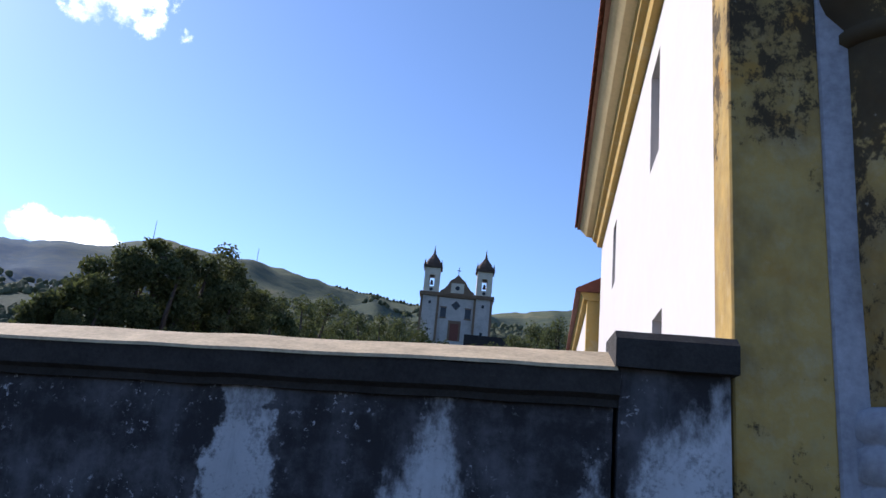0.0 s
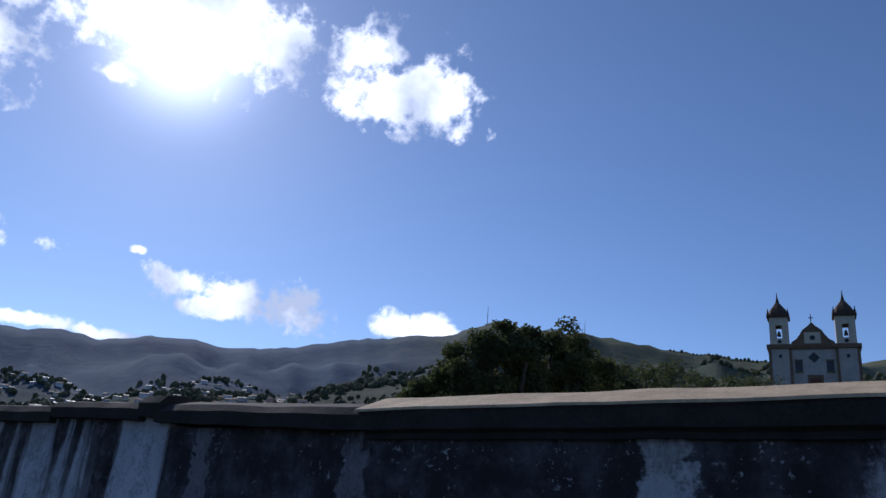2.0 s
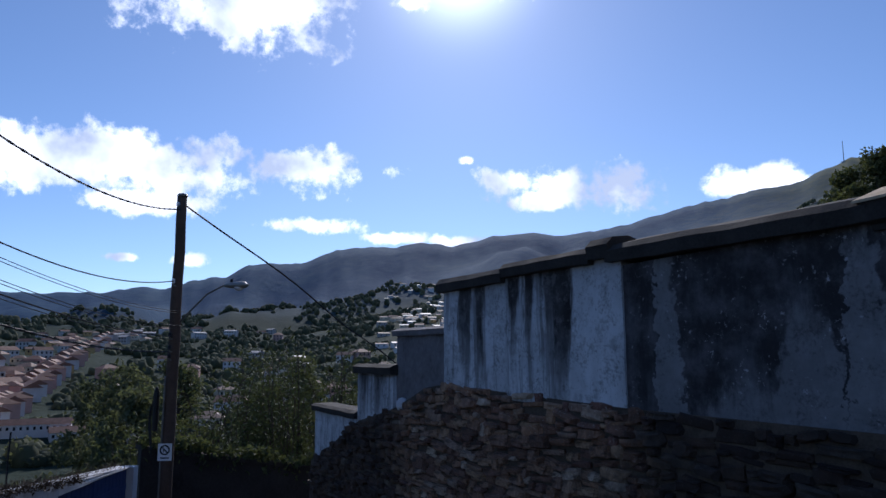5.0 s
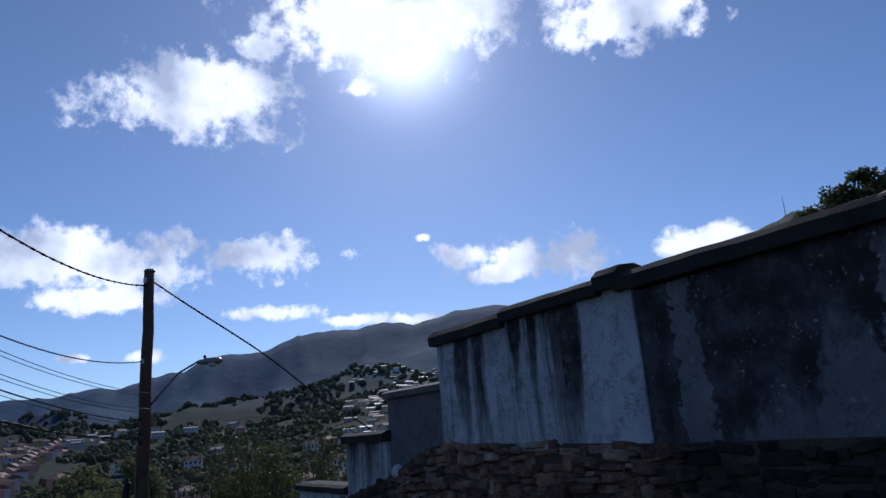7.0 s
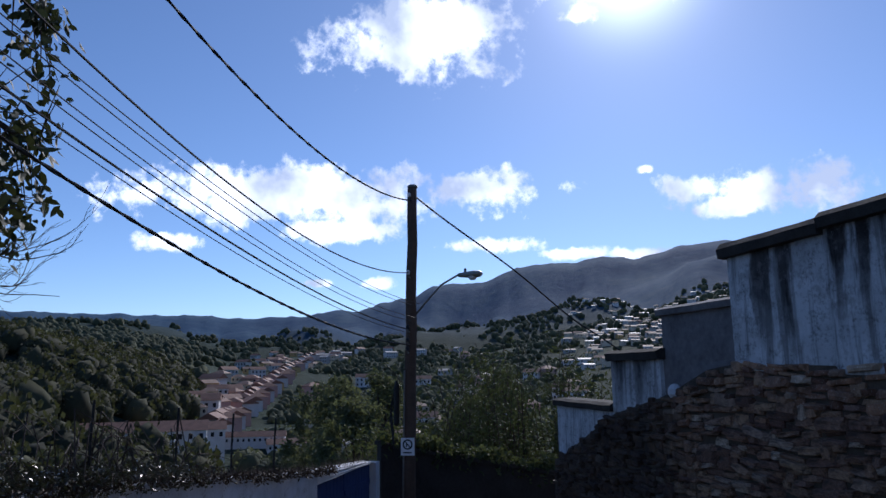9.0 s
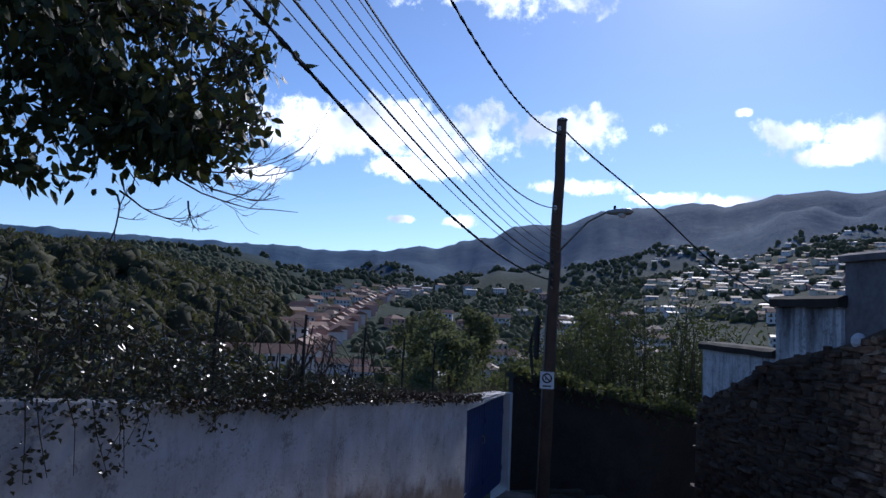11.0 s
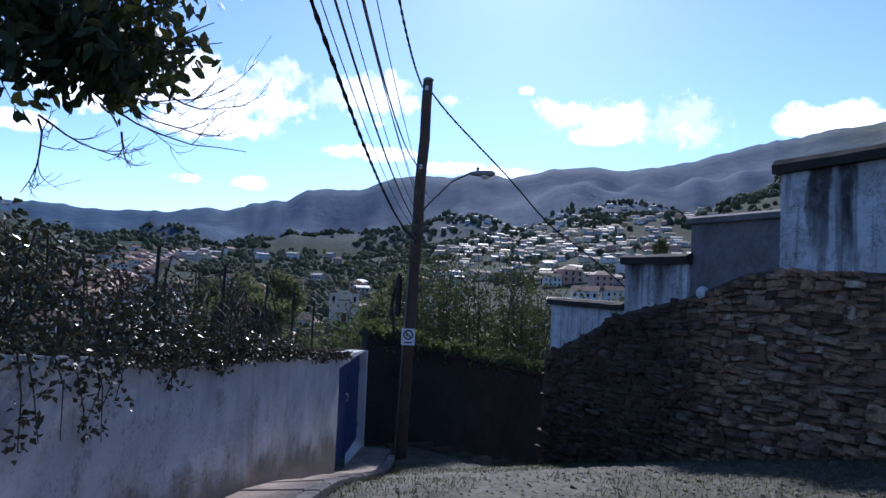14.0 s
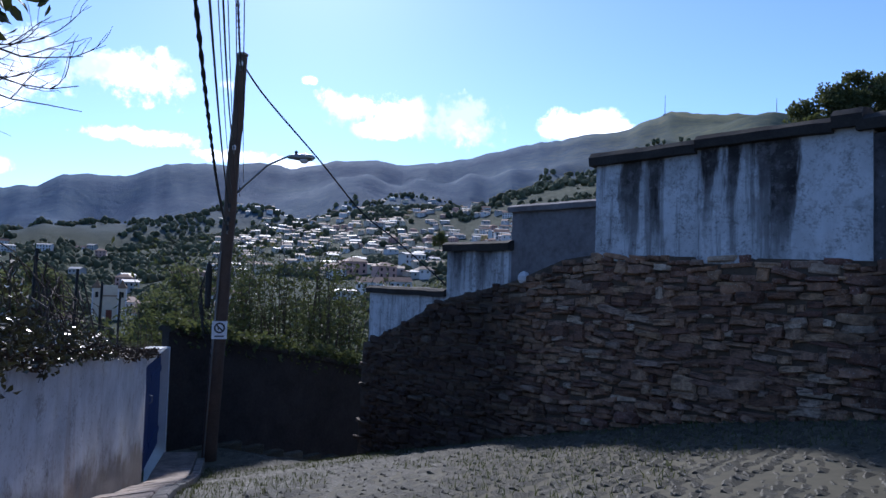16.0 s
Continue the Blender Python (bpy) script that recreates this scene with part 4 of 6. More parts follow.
STREET = Vector((0.839, -0.544, 0))
pole = thing("utility_pole", pose(*POLE_FOOT), "leaning weathered wooden utility pole beside the gate", "utility pole")
O = POLE_FOOT
part("shaft", tube([on_pole(-4.6 + 9.58 * i / 14) - O + Vector((0.012 * math.sin(i * 1.7), 0.012 * math.cos(i * 2.1), 0)) for i in range(15)], 0.175, 10, 0.118), M["pole_wood"], pole, smooth=True)
part("cap", lathe([(0.125, 0), (0.13, 0.03), (0.1, 0.06)], 10), M["metal"], pole).location = on_pole(4.97) - O
for z in (4.62, 2.78, 1.5, 1.2, 1.0):
    b = part("bracket", tube([Vector((0, 0, 0)), Vector((0.2, -0.14, 0)), Vector((0.24, -0.16, 0.06))], 0.018), M["metal"], pole)
    b.location = on_pole(z) - O
    part("insulator", lathe([(0.02, 0), (0.045, 0.02), (0.035, 0.05), (0.045, 0.08), (0.02, 0.11)], 8), M["sign_white"] if z > 2 else M["sign_black"], b).location = (0.24, -0.16, 0.05)
box_at = on_pole(-0.2) - O + Vector((-0.12, -0.3, 0))
part("cable_box", lathe([(0.03, -0.5), (0.07, -0.45), (0.075, 0.35), (0.05, 0.5), (0.02, 0.56)], 8), M["sign_black"], pole, "dark cable splice case").location = box_at
for k in range(4):
    part("cable_coil", tube([box_at + Vector((0.02 * k, 0.03 * k, 0.5 - 0.02 * k)), box_at + Vector((-0.14 - 0.03 * k, -0.1, -0.1 * k)), box_at + Vector((-0.05, -0.05, -0.75 - 0.1 * k)), on_pole(-1.2 - 0.2 * k) - O + Vector((0.05, -0.18, 0))], 0.012, 5), M["wire"], pole)
part("conduit", tube([on_pole(z) - O + Vector((0.06, -0.17, 0)) for z in (-4.2, -2.5, -0.8, 0.6)], 0.022, 6), M["metal"], pole)

lamp = thing("street_lamp", pose(*on_pole(1.78)), "grey cobra-head street lamp on a curved arm fixed to the pole", "street lamp")
tip = Vector((-18.03, 6.4, 2.74))
d = (tip - on_pole(1.78)).normalized()
flat = Vector((d.x, d.y, 0)).normalized()
root = Vector((0, 0, 0))
neck = tip - on_pole(1.78) - flat * 0.62
part("arm", tube([root, root.lerp(neck, 0.3) + Vector((0, 0, 0.1)), root.lerp(neck, 0.65) + Vector((0, 0, 0.18)), neck + Vector((0, 0, 0.05)), neck + flat * 0.15 + Vector((0, 0, 0.06))], 0.024, 7), M["metal"], lamp, smooth=True)
head = lathe([(0.03, 0), (0.07, 0.05), (0.1, 0.2), (0.125, 0.4), (0.11, 0.55), (0.03, 0.63)], 12)
head_ob = part("head", head, M["lamp_metal"], lamp, smooth=True)
head_ob.matrix_basis = Matrix.Translation(neck + Vector((0, 0, 0.05))) @ flat.to_track_quat("Z", "Y").to_matrix().to_4x4() @ Matrix.Diagonal((1, 0.7, 1, 1))
glass = part("diffuser", lathe([(0.11, 0), (0.1, -0.04), (0.06, -0.08), (0.01, -0.09)], 12), M["white_frame"], lamp, "pale glass bowl", True)
glass.location = neck + flat * 0.38 + Vector((0, 0, 0.0))
part("photocell", lathe([(0.03, 0), (0.035, 0.05), (0.02, 0.08)], 8), M["sign_black"], lamp).location = neck + flat * 0.2 + Vector((0, 0, 0.12))

sign_c = on_pole(-1.17) + Vector((0.85, -0.53, 0)) * 0.2
sign = thing("parking_sign", look(sign_c, sign_c + Vector((0.85, -0.53, 0))) @ pose(0, 0, 0, 0, 180, 0), "small white parking sign with a black crossed ring on the pole", "road sign")
part("plate", box(-0.165, 0.165, -0.2, 0.2, 0, 0.008, 0.002), M["sign_white"], sign)
ring = bmesh.new()
for i in range(24):
    a, b = 2 * math.pi * i / 24, 2 * math.pi * (i + 1) / 24
    q = [ring.verts.new((rr * math.cos(t), 0.05 + rr * math.sin(t), 0.012)) for rr, t in ((0.085, a), (0.12, a), (0.12, b), (0.085, b))]
    ring.faces.new(q)
part("ring", ring, M["sign_black"], sign)
bar = box(-0.1, 0.1, -0.014, 0.014, 0.012, 0.015)
part("slash", bar, M["sign_black"], sign).matrix_basis = pose(0, 0.05, 0, 0, 0, -45)
part("letter", box(-0.04, -0.015, 0.0, 0.1, 0.012, 0.0145), M["sign_black"], sign)
part("caption_bar", box(-0.1, 0.1, -0.15, -0.12, 0.008, 0.012), M["sign_black"], sign)


def cable(name, rule, side, radius, label, reach=26.0, first=0.15):
    """A cable up the street; rule gives its height by the distance from the pole."""
    pts = []
    for i in range(61):
        s = first + (reach - first) * i / 60
        p = on_pole(rule(0)) + STREET * s + Vector((-STREET.y, STREET.x, 0)) * side
        p.z = rule(s)
        pts.append(p)
    c = pts[0].copy()
    t = thing(name, pose(*c), label, "cable", "overhead cables")
    part("strand", tube([p - c for p in pts], radius, 5), M["wire"], t)
    if radius > 0.0145:
        for ph in (0.0, math.pi):
            tw = []
            for i in range(241):
                s = first + (reach - first) * i / 240
                p = on_pole(rule(0)) + STREET * s + Vector((-STREET.y, STREET.x, 0)) * side
                p.z = rule(s)
                a = s * 9 + ph
                tw.append(p + Vector((-STREET.y, STREET.x, 0)) * (math.cos(a) * radius) + Vector((0, 0, math.sin(a) * radius)) - c)
            part("lay", tube(tw, radius * 0.55, 4), M["wire"], t)


cable("power_cable", lambda s: 4.653 - 0.215 * s + 0.019 * s * s, 0.0, 0.015, "thick twisted black cable from the pole top")
cable("power_cable", lambda s: 2.92 - 0.155 * s + 0.0167 * s * s, 0.0, 0.012, "black cable below the pole top")
for z0, slope, bend, sd in ((2.16, -0.038, 0.0092, 0.25), (2.13, -0.034, 0.0094, 0.1), (1.83, -0.033, 0.0095, 0.2), (1.76, -0.019, 0.009, 0.05)):
    cable("telephone_cable", lambda s, z0=z0, slope=slope, bend=bend: z0 + slope * s + bend * s * s, sd, 0.006, "thin black telephone wire")
cable("telephone_cable", lambda s: 1.555 + 0.0079 * s * s, 0.0, 0.0125, "twisted black telephone cable")
cable("telephone_cable", lambda s: 1.508 + 0.0026 * s + 0.008 * s * s, -0.12, 0.006, "thin black telephone wire")
cable("telephone_cable", lambda s: 1.207 - 0.0183 * s + 0.0094 * s * s, -0.05, 0.0152, "lowest thick black telephone cable")
drop_pts = [Vector(p) for p in ((-18.97, 5.02, 4.8), (-19.7, 6.2, 4.35), (-20.5, 8.5, 3.27), (-20.85, 10.4, 2.05), (-20.4, 11.4, 1.28), (-19.6, 12.7, 0.05), (-18.9, 13.8, -1.1))]
drop = thing("power_cable", pose(*drop_pts[0]), "black service cable slanting down behind the stone wall", "cable", "overhead cables")
fine = []
for i in range(len(drop_pts) - 1):
    p0, p1, p2, p3 = (drop_pts[max(0, min(len(drop_pts) - 1, i + k))] for k in (-1, 0, 1, 2))
    for j in range(6):
        t = j / 6
        fine.append(0.5 * ((2 * p1) + (p2 - p0) * t + (2 * p0 - 5 * p1 + 4 * p2 - p3) * t * t + (3 * p1 - p0 - 3 * p2 + p3) * t ** 3) - drop_pts[0])
part("strand", tube(fine + [drop_pts[-1] - drop_pts[0]], 0.022, 6), M["wire"], drop)
far_pole = on_pole(2) + STREET * 26.0
far_pole.z = road_z(min(13.5, far_pole.x), max(-15, far_pole.y)) - 0.5
second = copy_thing(pole, pose(*far_pole))

# ---- creepers on the garden wall ----
creeper = thing("creeper", LEFT, "dense glossy-leaved creeper spilling over the garden wall", "creeper")
VINE_V = [-0.5, 3, 5, 7, 8.5, 10, 12, 16, 19]
VINE_H = [0.14, 0.2, 0.28, 0.55, 0.75, 0.85, 0.95, 1.0, 1.0]
HANG = [(10.75, 0.5, 0.25), (10.2, 0.55, 0.2), (9.85, 0.35, 0.15), (11.95, 0.3, 0.4), (12.8, 0.22, 0.5), (8.9, 0.25, 0.2), (7.6, 0.2, 0.15)]


def creeper_points(n, v0, v1, r):
    out = []
    while len(out) < n:
        v = r.uniform(v0, v1)
        h = float(np.interp(v, VINE_V, VINE_H)) * (0.75 + 0.6 * noise.noise((v * 1.3, 0.5, 0)))
        k = r.random()
        out.append((v, r.uniform(-0.75, 0.1 + 0.12 * (1 - k)) if v < 13 else r.uniform(-0.9, 0.05), left_top(v) - 0.08 + h * k ** 1.3))
    return out


r = random.Random(5)
pts = creeper_points(7600, 4.6, 16.5, r) + creeper_points(3800, 6.5, 11.8, r)
for c, depth, width in HANG:
    for _ in range(int(62 * depth / 0.5)):
        k = r.random()
        pts.append((c + r.gauss(0, width * 0.6) * (1 - 0.5 * k) + 0.25 * (k - 0.5) * (1 if c > 10.4 else -1), r.uniform(0.02, 0.14), left_top(c) - depth * k * 1.05))
v, f = leaf_cards(pts, 0.064, 0.3, r, 0.2)
tagged(raw("leaves", v, f, M["vine_leaf"], creeper), "small glossy dark green leaves", kind="stuff")
dry_pts = creeper_points(2600, -0.9, 8.0, r)
for _ in range(2200):
    v0, k = r.uniform(-0.6, 9.5), r.random()
    dry_pts.append((v0, r.uniform(0.0, 0.1), left_top(v0) + 0.06 - (0.1 + 0.25 * max(0.0, noise.noise((v0 * 1.6, 3.0, 0)))) * k))
v, f = leaf_cards(dry_pts, 0.06, 0.25, r, 0.2)
tagged(raw("dry_leaves", v, f, M["dry_leaf"], creeper), "dry brown leaves and grass", kind="stuff")
for i in range(80):
    v0 = r.uniform(4.5, 13.0)
    z0 = left_top(v0) + 0.05
    reach, lift = r.uniform(-0.9, 0.9), r.uniform(0.25, 0.85)
    part("stem", tube([(v0, r.uniform(-0.5, 0), z0), (v0 + reach * 0.4, -0.2, z0 + lift), (v0 + reach * 0.8, -0.1 + r.uniform(-0.2, 0.15), z0 + lift * 0.85), (v0 + reach * 1.1, 0.0, z0 + lift * r.uniform(0.2, 0.7))], 0.011, 5, 0.004), M["bark"], creeper)
for c, depth, width in HANG:
    for k in range(3):
        x = c + r.uniform(-width, width)
        part("stem", tube([(x, 0.02, left_top(c) + 0.02), (x + r.uniform(-0.05, 0.05), 0.08, left_top(c) - depth * 0.4), (x + r.uniform(-0.2, 0.2), 0.06, left_top(c) - depth * r.uniform(0.8, 1.1))], 0.007, 4, 0.003), M["bark"], creeper)
grass = []
for i in range(1500):
    v0 = r.uniform(-3.4, 7.5)
    grass.append((v0, r.uniform(-0.4, 0.02), left_top(v0)))
gv, gf = [], []
for p in grass:
    b = len(gv)
    h, lx, ly = r.uniform(0.08, 0.26), r.uniform(-0.08, 0.08), r.uniform(-0.05, 0.12)
    gv += [(p[0] - 0.006, p[1], p[2] - 0.03), (p[0] + 0.006, p[1], p[2] - 0.03), (p[0] + lx, p[1] + ly, p[2] + h)]
    gf += [(b, b + 1, b + 2)]
tagged(raw("dry_grass", gv, gf, M["dry_leaf"], creeper), "dry grass along the wall top", kind="stuff")
for v0 in (3.2, 4.8, 6.6, 8.4, 1.6):
    post = thing("fence_post", LEFT @ pose(v0, -0.3, left_top(v0)), "thin dark iron fence post on the garden wall", "fence post", "fence posts on the wall")
    part("post", tube([(0, 0, -0.05), (0.01, 0, 0.5), (0.0, 0.01, 1.0)], 0.018, 6), M["sign_black"], post)


# ---- overhanging tree by the garden wall ----
TWIGS = [((-11.2, -2.75, 1.75), (0, 0.7, -0.6), 1.5), ((-11.2, -2.55, 1.7), (0.05, 0.85, -0.5), 1.2), ((-11.3, -2.6, 1.8), (0, 0.9, -0.4), 1.3),
         ((-11.2, -2.45, 1.4), (0, 0.1, -1.0), 0.4), ((-11.3, -2.2, 1.85), (0, 0.8, -0.5), 0.9), ((-11.2, -3.1, 1.45), (0, 0.7, -0.4), 0.8),
         ((-11.1, -3.1, 1.4), (0, 0.25, -0.9), 0.7)]


def broad_leaves(points, size, r):
    """Vertices and faces of drooping broad leaves, bent along the midrib."""
    vs, fs = [], []
    for p in points:
        s = size * r.uniform(0.65, 1.3)
        d = Vector((r.gauss(0, 0.7), r.gauss(0, 0.7), r.gauss(-0.8, 0.5))).normalized()
        side = d.cross(Vector((r.gauss(0, 1), r.gauss(0, 1), r.gauss(0, 0.4)))).normalized()
        up = d.cross(side)
        p = Vector(p)
        m1, m2, tip = p + d * s * 0.32 - up * s * 0.03, p + d * s * 0.68 - up * s * 0.07, p + d * s - up * s * 0.2
        w1, w2 = side * s * r.uniform(0.19, 0.26), side * s * r.uniform(0.17, 0.23)
        b = len(vs)
        vs += [p, m1 + w1 + up * s * 0.06, m1, m1 - w1 + up * s * 0.06, m2 + w2, m2, m2 - w2, tip]
        fs += [(b, b + 1, b + 2), (b, b + 2, b + 3), (b + 1, b + 4, b + 5, b + 2), (b + 2, b + 5, b + 6, b + 3), (b + 4, b + 7, b + 5), (b + 5, b + 7, b + 6)]
    return vs, fs


def make_overhang():
    r = random.Random(21)
    t = thing("garden_tree", pose(-12.3, -7.4, -1.6), "broad-leaved tree reaching over the garden wall with bare twigs", "tree")
    o = Vector((-12.3, -7.4, -1.6))

    def limb(name, pts, a, b):
        return part(name, tube([Vector(p) - o for p in pts], a, 7, b), M["bark"], t)

    limb("trunk", [(-12.3, -7.4, -1.7), (-12.25, -7.3, 0.2), (-12.2, -7.0, 2.0), (-12.3, -6.8, 3.4)], 0.24, 0.16)
    tips = []
    mains = [
        [(-12.2, -7.0, 2.0), (-12.1, -5.6, 2.6), (-12.0, -4.2, 2.75), (-12.0, -2.9, 2.6), (-12.05, -2.1, 2.35)],
        [(-12.3, -6.8, 3.2), (-12.4, -5.2, 3.9), (-12.4, -3.6, 3.9), (-12.4, -2.3, 3.5), (-12.4, -1.8, 3.2)],
        [(-12.3, -6.8, 3.4), (-12.2, -5.4, 4.8), (-12.1, -3.6, 5.2), (-12.0, -2.2, 5.0), (-12.0, -1.7, 4.6)],
        [(-12.2, -6.9, 2.2), (-11.6, -5.6, 1.9), (-11.4, -4.6, 1.6)],
        [(-12.3, -6.8, 3.4), (-13.2, -5.6, 4.4), (-13.4, -4.2, 4.3), (-13.3, -3.0, 4.0)],
        [(-12.3, -6.8, 3.3), (-11.4, -5.6, 3.6), (-11.1, -4.4, 3.5), (-11.2, -3.4, 3.2)],
        [(-11.2, -4.2, 3.3), (-11.2, -3.4, 2.7), (-11.2, -2.9, 2.15), (-11.25, -2.5, 2.05), (-11.25, -2.2, 2.05)],
    ]
    leaves = []
    for n, pts in enumerate(mains):
        limb("limb", pts, 0.07, 0.018)
        dens = []
        for a, b in zip(pts, pts[1:]):
            dens += [Vector(a).lerp(Vector(b), k / 5) for k in range(5)]
        for p in dens[3:]:
            for _ in range(6):
                d = Vector((r.gauss(0, 0.55), r.gauss(0.15, 0.5), r.gauss(-0.1, 0.5)))
                e = p + d
                low = float(np.interp(e.y, [-5.3, -4.7, -4.2, -3.5, -2.6, -1.9, -1.4], [1.05, 1.2, 1.75, 1.5, 1.75, 2.0, 2.4]))
                e.z = max(e.z, low + r.uniform(0, 0.25))
                e.y = min(e.y, -1.75 + r.uniform(-0.2, 0.1))
                limb("twig", [p, p.lerp(e, 0.5) + Vector((0, 0, 0.06)), e], 0.012, 0.004)
                m = 7 if e.y > -2.5 else 18
                for _ in range(m):
                    q = p.lerp(e, r.uniform(0.35, 1.1)) + Vector((r.gauss(0, 0.1), r.gauss(0, 0.1), r.gauss(-0.03, 0.1)))
                    if q.z > low - 0.1:
                        leaves.append(q - o)
    v, f = broad_leaves(leaves, 0.16, r)
    tagged(raw("leaves", v, f, M["leaf"], t), "dark green drooping leaves against the sky", kind="stuff")
    def bare(p, d, length, w, level):
        pts, n = [p], 6
        curl = Vector((r.gauss(0, 0.1), r.gauss(0.08, 0.07), r.gauss(0.12, 0.07)))
        for i in range(n):
            d = (d + curl + Vector((r.gauss(0, 0.13), r.gauss(0, 0.13), r.gauss(0, 0.15)))).normalized()
            pts.append(pts[-1] + d * length / n)
        limb("bare_twig", pts, w, max(0.0016, w * 0.3))
        if level:
            for i in range(1, n):
                if r.random() < 0.85:
                    e = (pts[i] - pts[i - 1]).normalized() + Vector((r.gauss(0, 0.4), r.gauss(0, 0.5), r.gauss(0.1, 0.6)))
                    bare(pts[i], e.normalized(), length * r.uniform(0.3, 0.6), w * 0.5, level - 1)

    for p, d, length in TWIGS:
        bare(Vector(p), Vector(d).normalized(), length, 0.011, 2)


make_overhang()

# ---- bamboo and shrubs behind the dark wall ----
def make_bamboo(m, height, seed, label, name="bamboo_clump", spread=1.0, stems=14, leaves=900, material="bamboo", cat="bamboo"):
    r = random.Random(seed)
    t = thing(name, m, label, cat, "shrubs behind the dark wall")
    pts = []
    for i in range(stems):
        a, k = r.uniform(0, 6.28), r.random() * spread
        base = Vector((math.cos(a) * k * 0.6, math.sin(a) * k * 0.6, -0.5))
        h = height * r.uniform(0.65, 1.05)
        bend = Vector((r.gauss(0, 0.12), r.gauss(0, 0.12), 0)) * h
        line = [base, base + Vector((0, 0, h * 0.5)) + bend * 0.2, base + Vector((0, 0, h * 0.85)) + bend * 0.6, base + Vector((0, 0, h)) + bend * 1.2]
        part("stem", tube(line, 0.03, 5, 0.008), M["bark"], t)
        for _ in range(leaves // stems):
            k = r.uniform(0.15, 1.0)
            c = line[0].lerp(line[-1], k)
            pts.append(c + Vector((r.gauss(0, 0.33 * spread), r.gauss(0, 0.33 * spread), r.gauss(0, 0.15))))
    v, f = leaf_cards(pts, 0.22, 0.17, r, 0.12, 0.35)
    tagged(raw("leaves", v, f, M[material], t), kind="stuff")
    return t


k = 0
for az, dist, top in ((60.8, 25.0, 2.3), (59.0, 26.0, 3.3), (57.0, 26.5, 4.2), (55.0, 25.5, 3.8), (53.0, 27.0, 4.2), (51.0, 26.0, 3.0), (49.6, 27.5, 2.0), (64.5, 24.5, -0.6), (63.0, 24.0, -0.2), (57.5, 29.5, 2.9), (52.0, 30.0, 2.6), (66.5, 25.5, -1.0)):
    p = Vector((-4.6, -3.6, 0)) + heading(az) * dist
    z = land(p.x, p.y)
    height = 0.15 + dist * math.tan(radians(top)) - z
    dark_one = top < 0
    make_bamboo(pose(p.x, p.y, z), height, 40 + k, "dense dark shrub behind the black wall" if dark_one else "tall feathery bamboo clump behind the black wall", "shrub" if dark_one else "bamboo_clump", 1.15, 14, 2000, "crown" if dark_one else "bamboo", "shrub" if dark_one else "bamboo")
    k += 1

ivy = thing("ivy", pose(0, 0, 0), "dark ivy tumbling over the black wall", "ivy")
ivy_pts = []
ir = random.Random(71)
for (p, zp), (q, zq) in zip(DARK, DARK[1:]):
    for _ in range(900):
        t = ir.random()
        k = ir.random()
        hump = 0.3 + 0.35 * noise.noise((p[1] + (q[1] - p[1]) * t, 4.0, 1.0))
        ivy_pts.append((p[0] + (q[0] - p[0]) * t + ir.uniform(-0.6, 0.16), p[1] + (q[1] - p[1]) * t, zp + (zq - zp) * t + 0.1 + hump * k - (0.5 * ir.random() ** 2 if ir.random() < 0.35 else 0)))
v, f = leaf_cards(ivy_pts, 0.16, 0.34, ir, 0.2, 0.4)
tagged(raw("leaves", v, f, M["crown"], ivy), kind="stuff")

# ---- trees on the rise towards the church ----
TREES = [  # azimuth, elevation of the top, distance, half width, tiered
    (22.9, 14.0, 28, 1.0, 1), (21.2, 13.6, 28.5, 0.95, 1), (24.3, 12.9, 28, 1.2, 0), (25.8, 12.2, 27.5, 1.2, 0), (27.2, 11.2, 28, 1.1, 0), (28.6, 9.8, 28, 1.0, 0), (29.9, 8.4, 27.5, 0.9, 0), (31.2, 7.2, 27, 0.8, 0),
    (19.8, 13.1, 28.5, 1.2, 0), (18.3, 12.9, 29, 1.15, 0), (16.9, 12.6, 29.5, 1.2, 0), (15.4, 11.4, 30, 1.1, 0), (13.8, 10.6, 38, 1.4, 0), (12.2, 10.7, 46, 1.7, 0), (10.5, 11.0, 48, 1.8, 0), (22.0, 12.6, 27, 1.3, 0), (26.6, 10.4, 26.5, 1.1, 0), (17.5, 11.4, 27.5, 1.1, 0),
    (9.0, 10.0, 60, 2.0, 0), (7.4, 9.8, 66, 2.2, 0), (5.8, 9.9, 72, 2.4, 0), (4.2, 9.8, 78, 2.5, 0), (2.6, 9.3, 80, 2.3, 0), (0.9, 8.6, 78, 2.0, 0), (-1.4, 8.3, 80, 2.0, 0), (-3.2, 8.4, 82, 2.2, 0), (-4.9, 9.2, 80, 2.4, 0), (-6.6, 10.3, 84, 2.6, 0), (-8.4, 10.8, 82, 2.6, 0), (-10.2, 10.7, 80, 2.6, 0),
]
for i, (az, el, dist, half, tiers) in enumerate(TREES):
    p = Vector((0, 0.8, 0)) + heading(az) * dist
    top = 1.85 + dist * math.tan(radians(el))
    z = min(land(p.x, p.y), top - 4.0)
    make_tree("tree", (top - z) * (1.02 if tiers else 1.04), half * 1.6, 300 + i, pose(p.x, p.y, z, 0, 0, i * 47), "tall layered dark conifer above the wall" if tiers else "dense dark green tree on the rise below the church", bool(tiers), (420 if tiers else 330) if dist < 40 else 130, 0.085 * (1 + dist / 40), "crown", "trees below the church")

